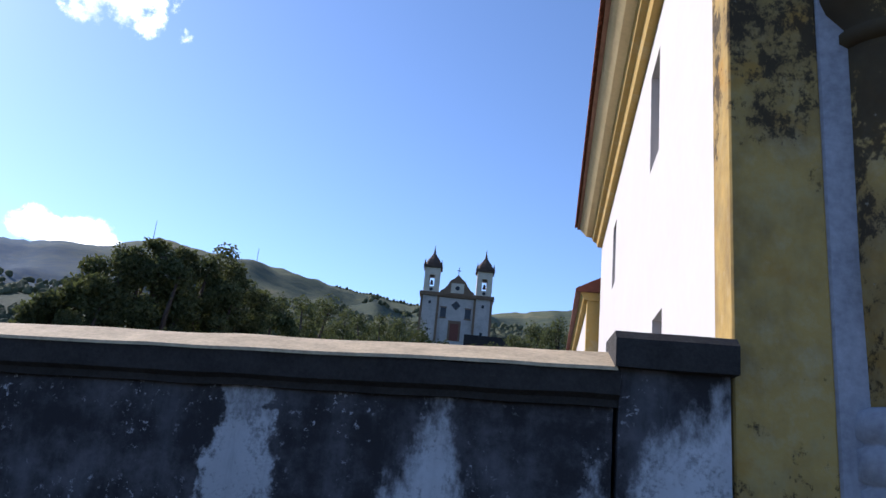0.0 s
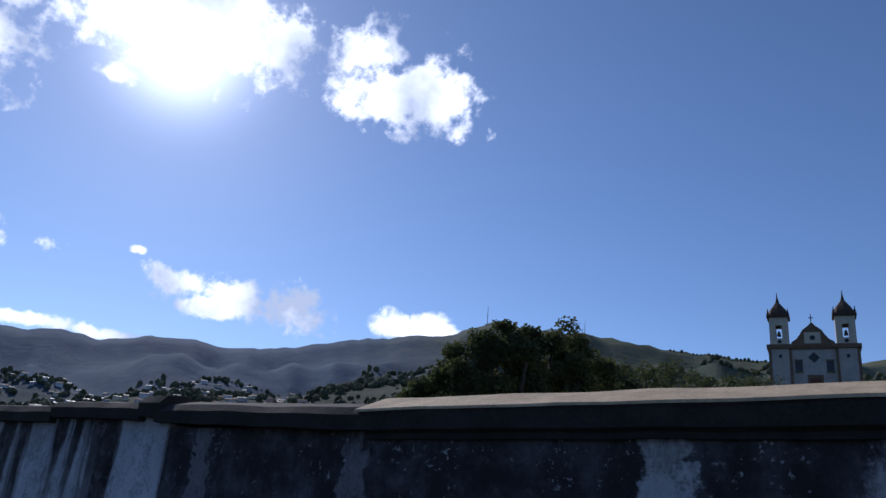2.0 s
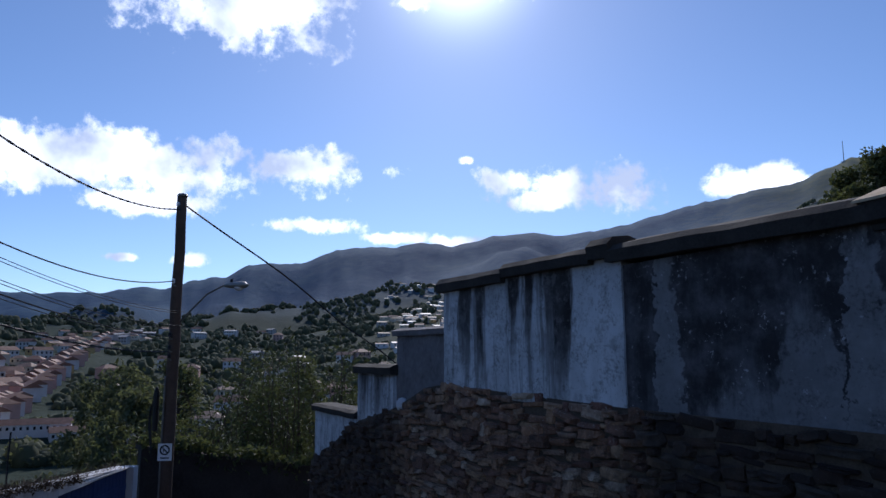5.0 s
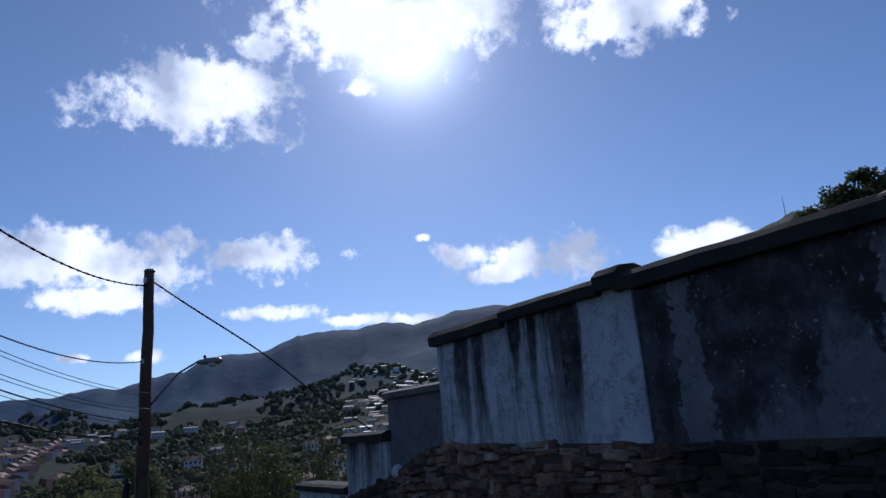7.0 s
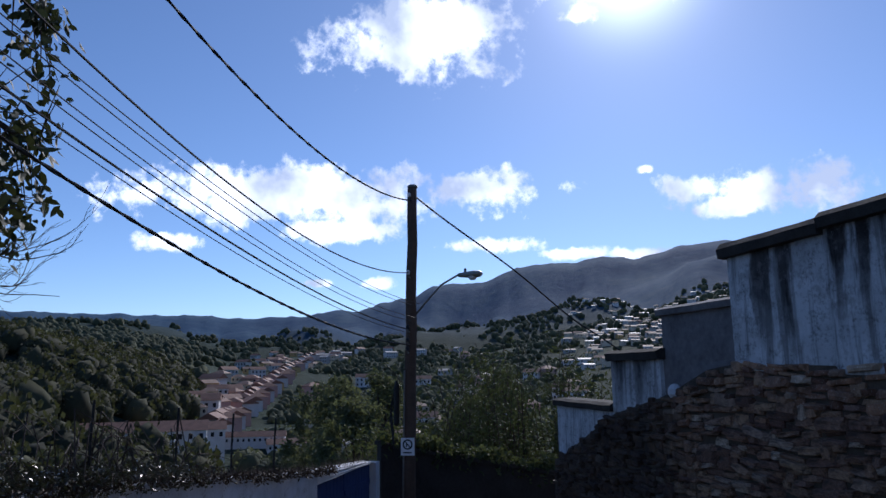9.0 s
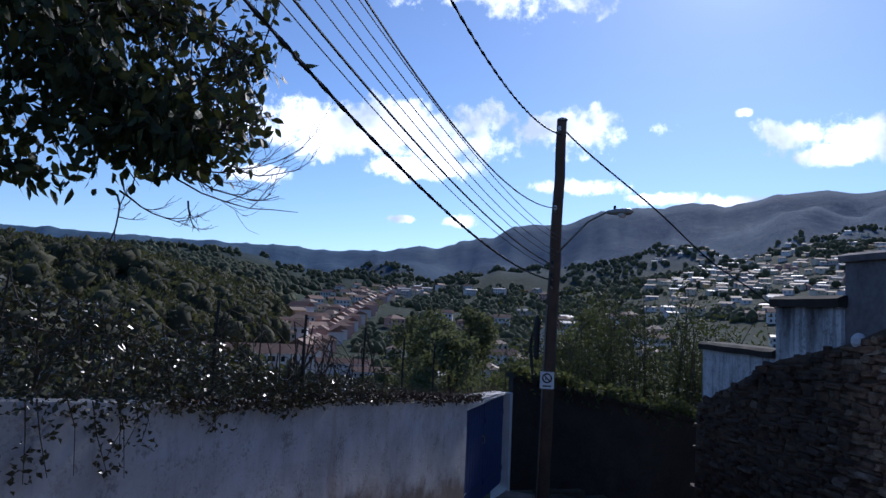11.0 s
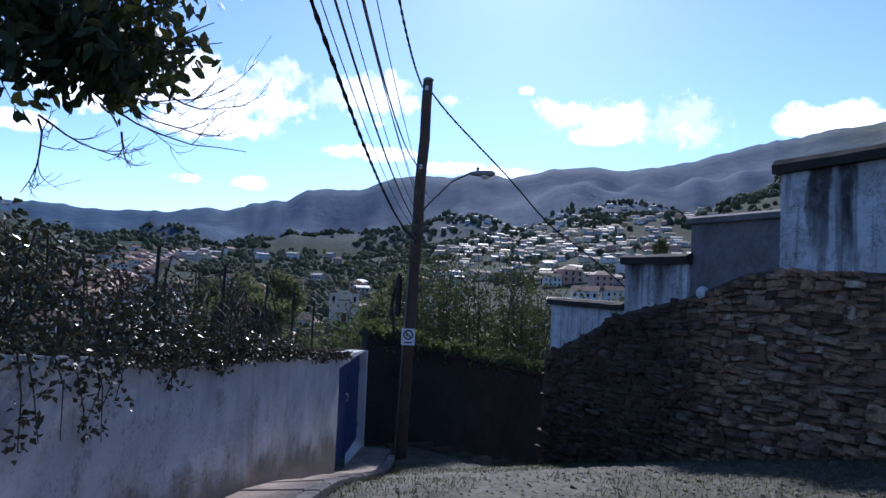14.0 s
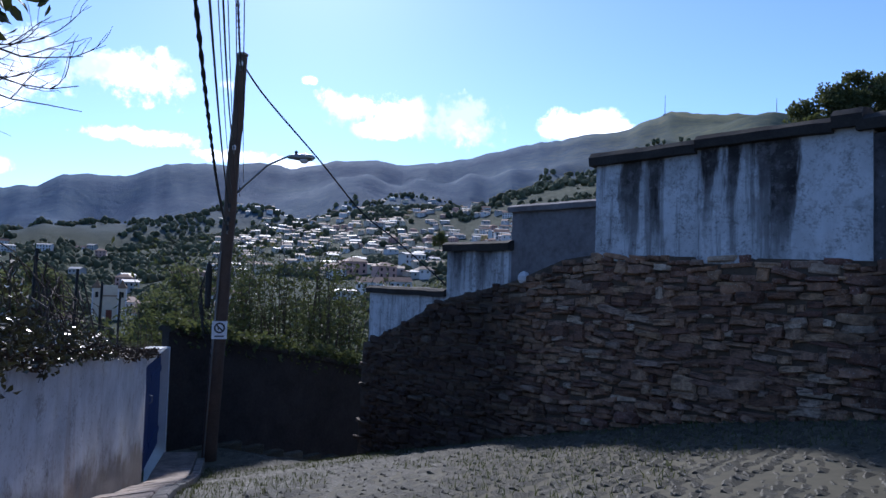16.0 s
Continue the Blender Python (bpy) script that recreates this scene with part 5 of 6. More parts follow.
# ---- woods over the hills ----
def tufts(r, n, size):
    """Small folded leaf sprays over a unit crown."""
    vs, fs = [], []
    for p in ball_points(r, n, (0, 0, 0.05), 1.0, 0.95, 0.8):
        d = (p.normalized() + Vector((r.gauss(0, 0.7), r.gauss(0, 0.7), r.gauss(0, 0.7)))).normalized()
        side = d.cross(Vector((r.gauss(0, 1), r.gauss(0, 1), r.gauss(0, 1)))).normalized()
        s = size * r.uniform(0.6, 1.4)
        b = len(vs)
        vs += [p, p + d * s * 0.5 + side * s * 0.45, p + d * s, p + d * s * 0.5 - side * s * 0.45 + d.cross(side) * s * 0.2]
        fs += [(b, b + 1, b + 2), (b, b + 2, b + 3)]
    return vs, fs


def crown_shapes(r, sprays, size, count=6):
    """Lumpy crowns one metre in radius, with loose sprays on the outside."""
    bm = bmesh.new()
    bmesh.ops.create_icosphere(bm, subdivisions=2, radius=1)
    bm.verts.index_update()
    core = [v.co.copy() for v in bm.verts]
    faces = [tuple(v.index for v in f.verts) for f in bm.faces]
    bm.free()
    out = []
    for k in range(count):
        o = Vector((k * 7.0, 3.0, 0))
        vs = [v * (0.84 + 0.34 * noise.noise(v * 1.4 + o) + 0.3 * noise.noise(v * 3.4 + o)) for v in core]
        fs = list(faces)
        if sprays:
            lv, lf = tufts(r, sprays, size)
            fs += [tuple(q + len(vs) for q in face) for face in lf]
            vs = vs + lv
        out.append((np.array([tuple(v) for v in vs]), fs))
    return out


def cover(x, y):
    """How thickly the land is wooded, in patches."""
    return 0.5 + 0.7 * noise.noise((x * 0.011, y * 0.011, 5.5)) + 0.35 * noise.noise((x * 0.035, y * 0.035, 1.5))


def make_woods():
    r = random.Random(77)
    spots = np.array(SPOTS)
    mid, far, near = crown_shapes(r, 26, 0.3), crown_shapes(r, 0, 0), crown_shapes(r, 110, 0.2)
    places = []
    for _ in range(52000):
        az = r.uniform(-14, 119)
        rad = 75 * (1500 / 75) ** r.random()
        p = heading(az) * rad
        need = 0.34
        if az > 86.5 and rad < 430:
            continue
        if 58 < az < 78 and rad < 420:
            need = 0.0
        elif 78 <= az <= 88 and 150 < rad < 900:
            need = 0.55
        elif 36 < az < 60 and 260 < rad < 1100:
            need = 0.52
        elif az < 34:
            need = 0.3 if rad < 700 else 0.5
        if -4.2 < az < 4.2 and 190 < rad < 330:
            continue
        if az < 8 and rad < 150:
            continue
        if cover(p.x, p.y) < need or r.random() > 0.8:
            continue
        places.append((p.x, p.y, rad, False))
    for _ in range(2300):
        az, rad = r.uniform(87.6, 119), math.sqrt(r.uniform(75.0 ** 2, 420.0 ** 2))
        p = heading(az + 1.2 * noise.noise((rad * 0.03, 0, 0))) * rad
        places.append((p.x, p.y, rad, True))
    for _ in range(500):
        az, rad = r.uniform(87.6, 119), r.uniform(75, 160)
        p = heading(az) * rad
        places.append((p.x, p.y, rad, True))
    for az in [3 + 0.28 * i for i in range(26)]:
        p = heading(az) * 2270
        places.append((p.x, p.y, 1500, False))
    for grove in (False, True):
        V, F, base = [], [], 0
        for x, y, rad, g in places:
            if g != grove:
                continue
            az = math.degrees(math.atan2(-x, y))
            if np.any((np.abs(spots[:, 0] - az) < spots[:, 2] + 130.0 / rad) & (spots[:, 1] - rad < 26) & (rad - spots[:, 1] < 9)):
                continue
            s = r.uniform(1.5, 3.3) * (1.0 if rad < 400 else 1.3 if rad < 900 else 1.9) * (0.8 if rad < 150 else 1)
            if grove:
                s = (2.2 + 3.2 * r.random() ** 1.5) * (0.7 if rad < 130 else 1)
            a = r.uniform(0, 6.28)
            pv, pf = (near if grove else mid if rad < 330 else far)[r.randrange(6)]
            rot = np.array([[math.cos(a), -math.sin(a), 0], [math.sin(a), math.cos(a), 0], [0, 0, 1]])
            z = land(x, y)
            V.append((pv * [s * r.uniform(0.85, 1.2), s, s * r.uniform(0.85, 1.4)]) @ rot.T + [x, y, z + s * (0.6 if grove else 0.5)])
            F += [tuple(q + base for q in f) for f in pf]
            base += len(pv)
        ob = raw("grove" if grove else "woods", np.concatenate(V).tolist(), F, M["grove" if grove else "woods"])
        ob.data.polygons.foreach_set("use_smooth", [True] * len(F))
        if grove:
            tagged(ob, "dense dark brown-green trees over the near hillside", "woods", kind="stuff")
        else:
            tagged(ob, "patchy dark green woods and scrub over the hillsides", "woods", kind="stuff")



# ---- town ----
HOUSE_MATS = {}
for nm, c in (("white", (0.64, 0.62, 0.61)), ("cream", (0.6, 0.52, 0.4)), ("rose", (0.52, 0.33, 0.28)), ("ochre", (0.55, 0.38, 0.16)), ("grey", (0.4, 0.39, 0.38))):
    HOUSE_MATS[nm] = plain(nm + "_house_plaster", c, 0.9, 0.4, 0.15)
HOUSE_ROOFS = [plain("red_clay_roof", (0.22, 0.12, 0.085), 0.75, 0.5, 0.4), plain("brown_clay_roof", (0.22, 0.14, 0.1), 0.7, 0.5, 0.4), plain("pale_sheet_roof", (0.36, 0.34, 0.33), 0.6, 0.4, 0.25)]


def make_house(w, dpt, h, rise, colour, roof, cols, storeys, seed, label, hip=False):
    t = thing("house", pose(0, 0, -500), label, "house", "houses of the town")
    part("wall", box(-w / 2, w / 2, -dpt / 2, dpt / 2, -6, h), HOUSE_MATS[colour], t)
    bm = bmesh.new()
    o = 0.5
    ends = (-w / 2 - o, w / 2 + o)
    inset = dpt * 0.45 if hip else 0
    lo = [bm.verts.new(c) for c in ((ends[0], -dpt / 2 - o, h), (ends[1], -dpt / 2 - o, h), (ends[1], dpt / 2 + o, h), (ends[0], dpt / 2 + o, h))]
    hi = [bm.verts.new((ends[0] + inset, 0, h + rise)), bm.verts.new((ends[1] - inset, 0, h + rise))]
    for face in ((lo[0], lo[1], hi[1], hi[0]), (lo[2], lo[3], hi[0], hi[1]), (lo[1], lo[2], hi[1]), (lo[3], lo[0], hi[0]), (lo[3], lo[2], lo[1], lo[0])):
        bm.faces.new(face)
    part("roof", bm, HOUSE_ROOFS[roof], t)
    me = None
    for s in range(storeys):
        for c in range(cols):
            x = -w / 2 + w * (c + 0.5) / cols
            me = me or mesh_of(box(-0.55, 0.55, -0.06, 0.05, 0, 1.5), "window")
            wnd = part("window", me, M["glass"], t)
            wnd.location = (x, -dpt / 2 - 0.02, h - 2.4 - s * 3.0)
    return t


KINDS = [
    make_house(11, 8, 5.5, 2.4, "white", 0, 4, 2, 1, "white town house with a red clay tile roof"),
    make_house(9, 8, 4.0, 2.0, "cream", 1, 3, 1, 2, "cream house with a brown tile roof", True),
    make_house(10, 9, 6.0, 2.2, "rose", 0, 3, 2, 3, "rose-plastered house with a red tile roof", True),
    make_house(14, 9, 6.2, 1.2, "white", 2, 5, 2, 4, "white house with a pale sheet roof"),
    make_house(8, 7, 4.2, 1.8, "ochre", 1, 2, 1, 5, "ochre cottage with a brown tile roof"),
    make_house(9, 8, 6.5, 1.4, "grey", 2, 3, 2, 6, "bare grey block house with a pale roof"),
    make_house(34, 9, 5.5, 2.6, "white", 0, 12, 1, 7, "long white colonial row with a red tile roof"),
    make_house(30, 14, 4.5, 1.6, "grey", 2, 4, 1, 8, "low hall with a bright sheet-metal roof"),
]
hr = random.Random(9)
SPOTS = []  # azimuth, distance and half width in degrees of each house


def spot(p, half):
    rad = math.hypot(p.x, p.y)
    SPOTS.append((math.degrees(math.atan2(-p.x, p.y)), rad, math.degrees(half / rad)))



def put_house(kind, az, el, turn=0.0, scale=1.0, near=90.0, lift=0.0):
    p = land_at(az, el, near)
    spot(p, (19.0 if kind == 6 else 16.0 if kind == 7 else 7.0) * scale)
    m = pose(p.x, p.y, p.z + lift, 0, 0, az + turn)
    ob = copy_thing(KINDS[kind], m)
    ob.scale = (scale, scale, scale)
    return ob


# houses that line the long valley street, both sides
for i in range(24):
    t = i / 23
    az, el = 86.9 - 7.4 * t ** 0.85, -4.7 + 6.3 * t ** 0.9
    put_house(hr.choice((0, 2, 0, 1)), az + 0.55 * (1 - 0.55 * t), el, 78 + hr.uniform(-6, 6), 0.95)
    put_house(hr.choice((0, 4, 0, 2)), az - 0.55 * (1 - 0.55 * t), el - 0.05, -78 + hr.uniform(-6, 6), 0.95)
def valley_street():
    """The pale street that climbs the valley between its rows of houses."""
    rows = []
    for i in range(60):
        t = i / 59
        az, el = 86.9 - 7.4 * t ** 0.85, -4.7 + 6.3 * t ** 0.9
        rows.append(land_at(az, el, 90.0))
        spot(rows[-1], 5.0)
    verts, faces = [], []
    for i, p in enumerate(rows):
        d = rows[min(59, i + 1)] - rows[max(0, i - 1)]
        side = Vector((-d.y, d.x, 0)).normalized() * 3.4
        for q in (p - side, p + side):
            verts.append((q.x, q.y, max(p.z, land(q.x, q.y)) + 0.5))
    n = len(verts)
    verts += [(x, y, z - 1.5) for x, y, z in verts]
    for i in range(0, n - 2, 2):
        faces += [(i, i + 1, i + 3, i + 2), (i, i + 2, n + i + 2, n + i), (i + 1, n + i + 1, n + i + 3, i + 3)]
    ob = raw("valley_road", verts, faces, plain("pale_paving", (0.42, 0.38, 0.35), 0.8, 0.3, 0.2))
    tagged(ob, "pale paved street between rows of town houses", "road", kind="structure")


valley_street()
for i in range(55):
    el = hr.uniform(-3.2, 2.2)
    az = float(np.interp(el, [-4.7, 1.6], [86.9, 79.5])) + hr.uniform(0.8, 4.5)
    if az < 88.4:
        put_house(hr.choice((0, 1, 2, 4, 1, 0)), az, el, hr.uniform(-40, 40), hr.uniform(0.85, 1.15))
for i in range(20):
    put_house(hr.choice((0, 1, 3, 5)), hr.uniform(68, 79), hr.uniform(0.9, 2.1), hr.uniform(-40, 40))
for i in range(26):
    put_house(hr.choice((0, 1, 2, 5)), hr.uniform(58, 80), hr.uniform(-4.5, 0.8), hr.uniform(-40, 40))
for i in range(70):
    az = hr.uniform(36, 58.5)
    top = float(np.interp(az, [39, 45, 50, 58], [5.0, 6.4, 5.8, 4.6]))
    put_house(hr.choice((0, 1, 2, 5, 4, 3, 2, 1)), az, hr.uniform(2.4, top * 0.9), hr.uniform(-35, 35), hr.uniform(0.6, 0.85))


def far_houses(count):
    """The crowded roofs of the far slope, too small to tell apart."""
    V, F, mats = [], [], []
    for _ in range(count):
        az = hr.uniform(34, 60)
        top = float(np.interp(az, [34, 39, 45, 50, 60], [4.6, 5.4, 6.6, 6.0, 4.6]))
        p = land_at(az, hr.uniform(1.8, top) if hr.random() < 0.85 else hr.uniform(0, 2), 200)
        w, dp, h, rise = hr.uniform(3, 6), hr.uniform(3, 4.5), hr.uniform(2.5, 5.5), hr.uniform(0.6, 1.8)
        m = pose(p.x, p.y, p.z, 0, 0, az + hr.uniform(-30, 30))
        b = len(V)
        V += [tuple(m @ Vector(c)) for c in ((-w, -dp, -4), (w, -dp, -4), (w, dp, -4), (-w, dp, -4), (-w, -dp, h), (w, -dp, h), (w, dp, h), (-w, dp, h),
              (-w - 0.4, -dp - 0.4, h), (w + 0.4, -dp - 0.4, h), (w + 0.4, dp + 0.4, h), (-w - 0.4, dp + 0.4, h), (-w - 0.4, 0, h + rise), (w + 0.4, 0, h + rise))]
        F += [tuple(b + q for q in f) for f in ((0, 1, 5, 4), (1, 2, 6, 5), (2, 3, 7, 6), (3, 0, 4, 7), (8, 9, 13, 12), (10, 11, 12, 13), (9, 10, 13), (11, 8, 12), (11, 10, 9, 8))]
        wall_m, roof_m = hr.choice((0, 1, 1, 2, 2)), hr.choice((3, 3, 4, 4, 5))
        mats += [wall_m] * 4 + [roof_m] * 5
        for c in range(2):
            b = len(V)
            x = -w * 0.5 + c * w
            V += [tuple(m @ Vector(q)) for q in ((x - 0.5, -dp - 0.05, h - 2.2), (x + 0.5, -dp - 0.05, h - 2.2), (x + 0.5, -dp - 0.05, h - 0.9), (x - 0.5, -dp - 0.05, h - 0.9))]
            F.append((b, b + 1, b + 2, b + 3))
            mats.append(6)
    ob = raw("far_houses", V, F, HOUSE_MATS["white"])
    for mt in (HOUSE_MATS["cream"], HOUSE_MATS["grey"], *HOUSE_ROOFS, M["glass"]):
        ob.data.materials.append(mt)
    ob.data.polygons.foreach_set("material_index", mats)
    tagged(ob, "crowded small houses with clay and sheet roofs on the far slope", "houses", kind="stuff")


far_houses(330)
for i in range(16):
    put_house(hr.choice((0, 3, 5)), 46 + i * 0.75, float(np.interp(i, [0, 16], [5.9, 4.4])) + hr.uniform(-0.3, 0.3), hr.uniform(-12, 12), 0.75)
for i in range(22):
    put_house(hr.choice((0, 1, 5)), hr.uniform(27, 40), hr.uniform(3.0, 5.0), hr.uniform(-35, 35))
for az, el, k, s in ((91.6, -5.3, 6, 0.8), (89.6, -5.1, 6, 0.75), (93.4, -5.2, 6, 0.7), (78.3, 1.2, 7, 1.0), (77.4, 1.5, 7, 0.9), (80.4, 0.9, 7, 0.6), (84.0, -5.6, 6, 0.6), (80.5, -5.9, 6, 0.6), (76.5, -5.8, 7, 0.6), (72.5, -5.5, 1, 1.0)):
    put_house(k, az, el, hr.uniform(-8, 8), s, 120)
put_house(0, 37.4, 3.4, 8, 1.1, 150)


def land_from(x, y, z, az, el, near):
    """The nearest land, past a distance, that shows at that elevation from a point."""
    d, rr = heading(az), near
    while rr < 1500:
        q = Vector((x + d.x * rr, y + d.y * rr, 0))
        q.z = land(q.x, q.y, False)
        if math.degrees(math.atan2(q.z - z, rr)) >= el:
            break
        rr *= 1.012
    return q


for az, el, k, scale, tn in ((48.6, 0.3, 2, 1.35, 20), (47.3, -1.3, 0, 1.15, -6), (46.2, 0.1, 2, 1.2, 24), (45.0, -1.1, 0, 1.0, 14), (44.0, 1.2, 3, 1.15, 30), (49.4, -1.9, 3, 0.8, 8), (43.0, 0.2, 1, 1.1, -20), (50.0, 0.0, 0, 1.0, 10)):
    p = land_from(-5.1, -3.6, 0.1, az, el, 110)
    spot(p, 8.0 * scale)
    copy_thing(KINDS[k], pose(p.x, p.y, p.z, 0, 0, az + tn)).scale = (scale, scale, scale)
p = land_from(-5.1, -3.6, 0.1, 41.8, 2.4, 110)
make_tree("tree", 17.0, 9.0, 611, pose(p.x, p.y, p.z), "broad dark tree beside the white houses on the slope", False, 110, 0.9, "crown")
# tall trees on the slope below the garden
for i, (az, top, dist) in enumerate(((73.8, 0.4, 62), (71.0, 1.2, 70), (61.6, 0.9, 72), (76.5, -0.4, 75), (63.0, -1.0, 56), (72.4, -1.2, 54))):
    p = Vector((-5.1, -3.6, 0)) + heading(az) * dist
    z = land(p.x, p.y)
    height = 0.1 + dist * math.tan(radians(top)) - z
    make_tree("tree", height, 4.6, 640 + i, pose(p.x, p.y, z, 0, 0, i * 50), "light green leafy tree on the slope below the garden", False, 170, 0.36, "slope_leaf", "trees below the garden")

# ---- small baroque chapel in the valley ----
def make_chapel():
    p = land_at(67.4, -3.6, 120)
    t = thing("chapel", pose(p.x, p.y, p.z, 0, 0, 67.4), "small pale baroque chapel with pilasters and a curved gable", "chapel")
    for near_by in (1.0, 0.88, 0.76, 0.64, 0.52):
        spot(p * near_by, 9.0 * near_by)
    part("wall", box(-6, 6, -1, 16, -6, 10), HOUSE_MATS["cream"], t)
    part("roof", box(-6.4, 6.4, -1.2, 16.2, 10, 10.5), HOUSE_ROOFS[1], t)
    part("gable", prism([(-1.3, 10.5), (-1.3, 15.0), (-0.8, 15.0), (-0.8, 10.5)], -3.2, 3.2, 1), HOUSE_MATS["cream"], t)
    for s in (-1, 1):
        part("tower", box(s * 5 - 1.8, s * 5 + 1.8, -1.6, 2, -6, 13.6), HOUSE_MATS["cream"], t)
        part("tower_roof", lathe([(2.3, 13.6), (2.0, 14.4), (0.9, 15.6), (0.2, 17.2)], 8), M["stone_trim"], t).location = (s * 5, 0.2, 0)
        for q in (-1.6, 1.6):
            part("pilaster", box(s * 5 + q - 0.3, s * 5 + q + 0.3, -1.85, -1.6, 0, 13.4), HOUSE_MATS["white"], t)
        part("window", box(s * 5 - 0.6, s * 5 + 0.6, -1.72, -1.6, 9.6, 12.0), M["glass"], t)
    part("door", box(-1.2, 1.2, -1.15, -1.0, 0, 4.2), M["brown_wood"], t)


make_chapel()


# ---- hilltop church with two towers ----
def make_church():
    r0 = 280.0
    p = heading(0.1) * r0
    base = 0.5 + r0 * math.tan(radians(8.9))
    t = thing("hilltop_church", pose(p.x, p.y, base, 0, 0, 0.1), "white baroque church with two domed bell towers on the hill", "church")
    part("wall", box(-8.0, 8.0, -0.4, 34, -4, 17.0), M["aged_white"], t)
    part("entablature", prism([(-0.9, 16.6), (-1.1, 17.2), (-1.3, 17.9), (0.8, 17.9), (0.8, 16.6)], -8.0, 8.0, 1), M["stone_trim"], t)
    gable = bmesh.new()
    out = [(-7.4, 17.9), (-6.6, 19.3), (-5.2, 20.2), (-4.0, 21.8), (-3.0, 23.6), (-1.6, 24.6), (0, 26.3), (1.6, 24.6), (3.0, 23.6), (4.0, 21.8), (5.2, 20.2), (6.6, 19.3), (7.4, 17.9)]
    f0 = [gable.verts.new((x, -0.6, z)) for x, z in out]
    f1 = [gable.verts.new((x, 0.6, z)) for x, z in out]
    gable.faces.new(f0)
    gable.faces.new(f1[::-1])
    for i in range(len(out)):
        j = (i + 1) % len(out)
        gable.faces.new((f0[i], f1[i], f1[j], f0[j]))
    bmesh.ops.recalc_face_normals(gable, faces=list(gable.faces))
    part("gable", gable, M["stone_trim"], t, "brown stone volute gable")
    part("gable_panel", prism([(-0.75, 18.6), (-0.75, 22.6), (-0.6, 22.6), (-0.6, 18.6)], -2.6, 2.6, 1), HOUSE_MATS["cream"], t)
    part("oculus", lathe([(0.9, -0.05), (0.9, 0.05)], 12), M["glass"], t).matrix_basis = pose(0, -0.82, 20.6, 90)
    part("cross", box(-0.14, 0.14, -0.14, 0.14, 26.2, 29.3), M["sign_black"], t)
    part("cross_arm", box(-0.8, 0.8, -0.12, 0.12, 27.9, 28.2), M["sign_black"], t)
    part("roof", prism([(0.6, 17.9), (0.6, 18.0), (34, 18.0), (34, 17.9)], -8.4, 8.4, 1), M["old_tile"], t)
    part("oculus", lathe([(1.9, -0.05), (1.9, 0.12)], 4), M["glass"], t).matrix_basis = pose(0, -0.45, 13.6, 90, 0, 0)
    part("portal", box(-2.5, 2.5, -0.75, -0.4, -0.5, 7.4), M["stone_trim"], t, "brown stone portal")
    part("door", box(-1.7, 1.7, -0.85, -0.75, -0.5, 6.2), M["brown_wood"], t)
    for s in (-1, 1):
        part("window", box(s * 4.9 - 1.15, s * 4.9 + 1.15, -0.5, -0.4, 8.6, 12.4), M["glass"], t)
        part("window_frame", box(s * 4.9 - 1.4, s * 4.9 + 1.4, -0.6, -0.5, 12.4, 12.9), M["stone_trim"], t)
        part("window_frame", box(s * 4.9 - 1.4, s * 4.9 + 1.4, -0.6, -0.5, 8.1, 8.6), M["stone_trim"], t)
        x = s * 10.6
        tower = part("tower", box(x - 3.6, x + 3.6, -1.2, 6.0, -4, 16.8), M["aged_white"], t)
        for q in (-3.3, 3.3):
            part("corner_pilaster", box(x + q - 0.45, x + q + 0.45, -1.5, -1.2, -1, 16.8), M["stone_trim"], tower)
        part("cornice", box(x - 4.3, x + 4.3, -2.0, 6.8, 16.8, 18.2), M["stone_trim"], tower)
        part("small_window", box(x - 0.5, x + 0.5, -1.3, -1.2, 13.4, 14.6), M["glass"], tower)
        part("small_window", box(x - 0.5, x + 0.5, -1.3, -1.2, 2.4, 3.6), M["glass"], tower)
        belfry = part("belfry", wall_with_holes(x - 3.1, x + 3.1, 18.2, 28.4, -0.7, 0.1, [(x - 1.0, x + 1.0, 20.6, 25.4)]), HOUSE_MATS["cream"], t)
        part("back_wall", wall_with_holes(x - 3.1, x + 3.1, 18.2, 28.4, 4.7, 5.5, [(x - 1.0, x + 1.0, 20.6, 25.4)]), HOUSE_MATS["cream"], belfry)
        part("side_wall", box(x - 3.1, x - 2.4, 0.1, 4.7, 18.2, 28.4), HOUSE_MATS["cream"], belfry)
        part("side_wall", box(x + 2.4, x + 3.1, 0.1, 4.7, 18.2, 28.4), HOUSE_MATS["cream"], belfry)
        part("bell", lathe([(0.75, 21.4), (0.6, 22.0), (0.45, 22.9), (0.15, 23.3)], 10), M["dome"], belfry).location = (x, -0.2, 0)
        part("clock", lathe([(0.7, -0.05), (0.7, 0.05)], 10), M["glass"], belfry).matrix_basis = pose(x, -0.75, 19.4, 90)
        part("cornice", box(x - 3.8, x + 3.8, -1.4, 6.2, 28.4, 29.4), M["dome"], belfry)
        part("dome", lathe([(3.5, 29.4), (3.3, 30.6), (2.5, 32.2), (1.4, 33.6), (0.7, 34.6), (0.5, 35.4), (0.25, 36.6), (0.06, 38.6)], 8), M["dome"], t, "dark bell-shaped stone dome").location = (x, 2.4, 0)
        for qx in (-3.3, 3.3):
            part("pinnacle", lathe([(0.35, 29.4), (0.4, 30.0), (0.2, 30.8), (0.05, 31.8)], 6), M["dome"], belfry).location = (x + qx, -0.9, 0)
    q = heading(-1.2) * 262
    wall2 = thing("wall_hill", pose(q.x, q.y, base - 4.5, 0, 0, 0), "dark stone retaining wall below the hilltop church", "wall", kind="structure")
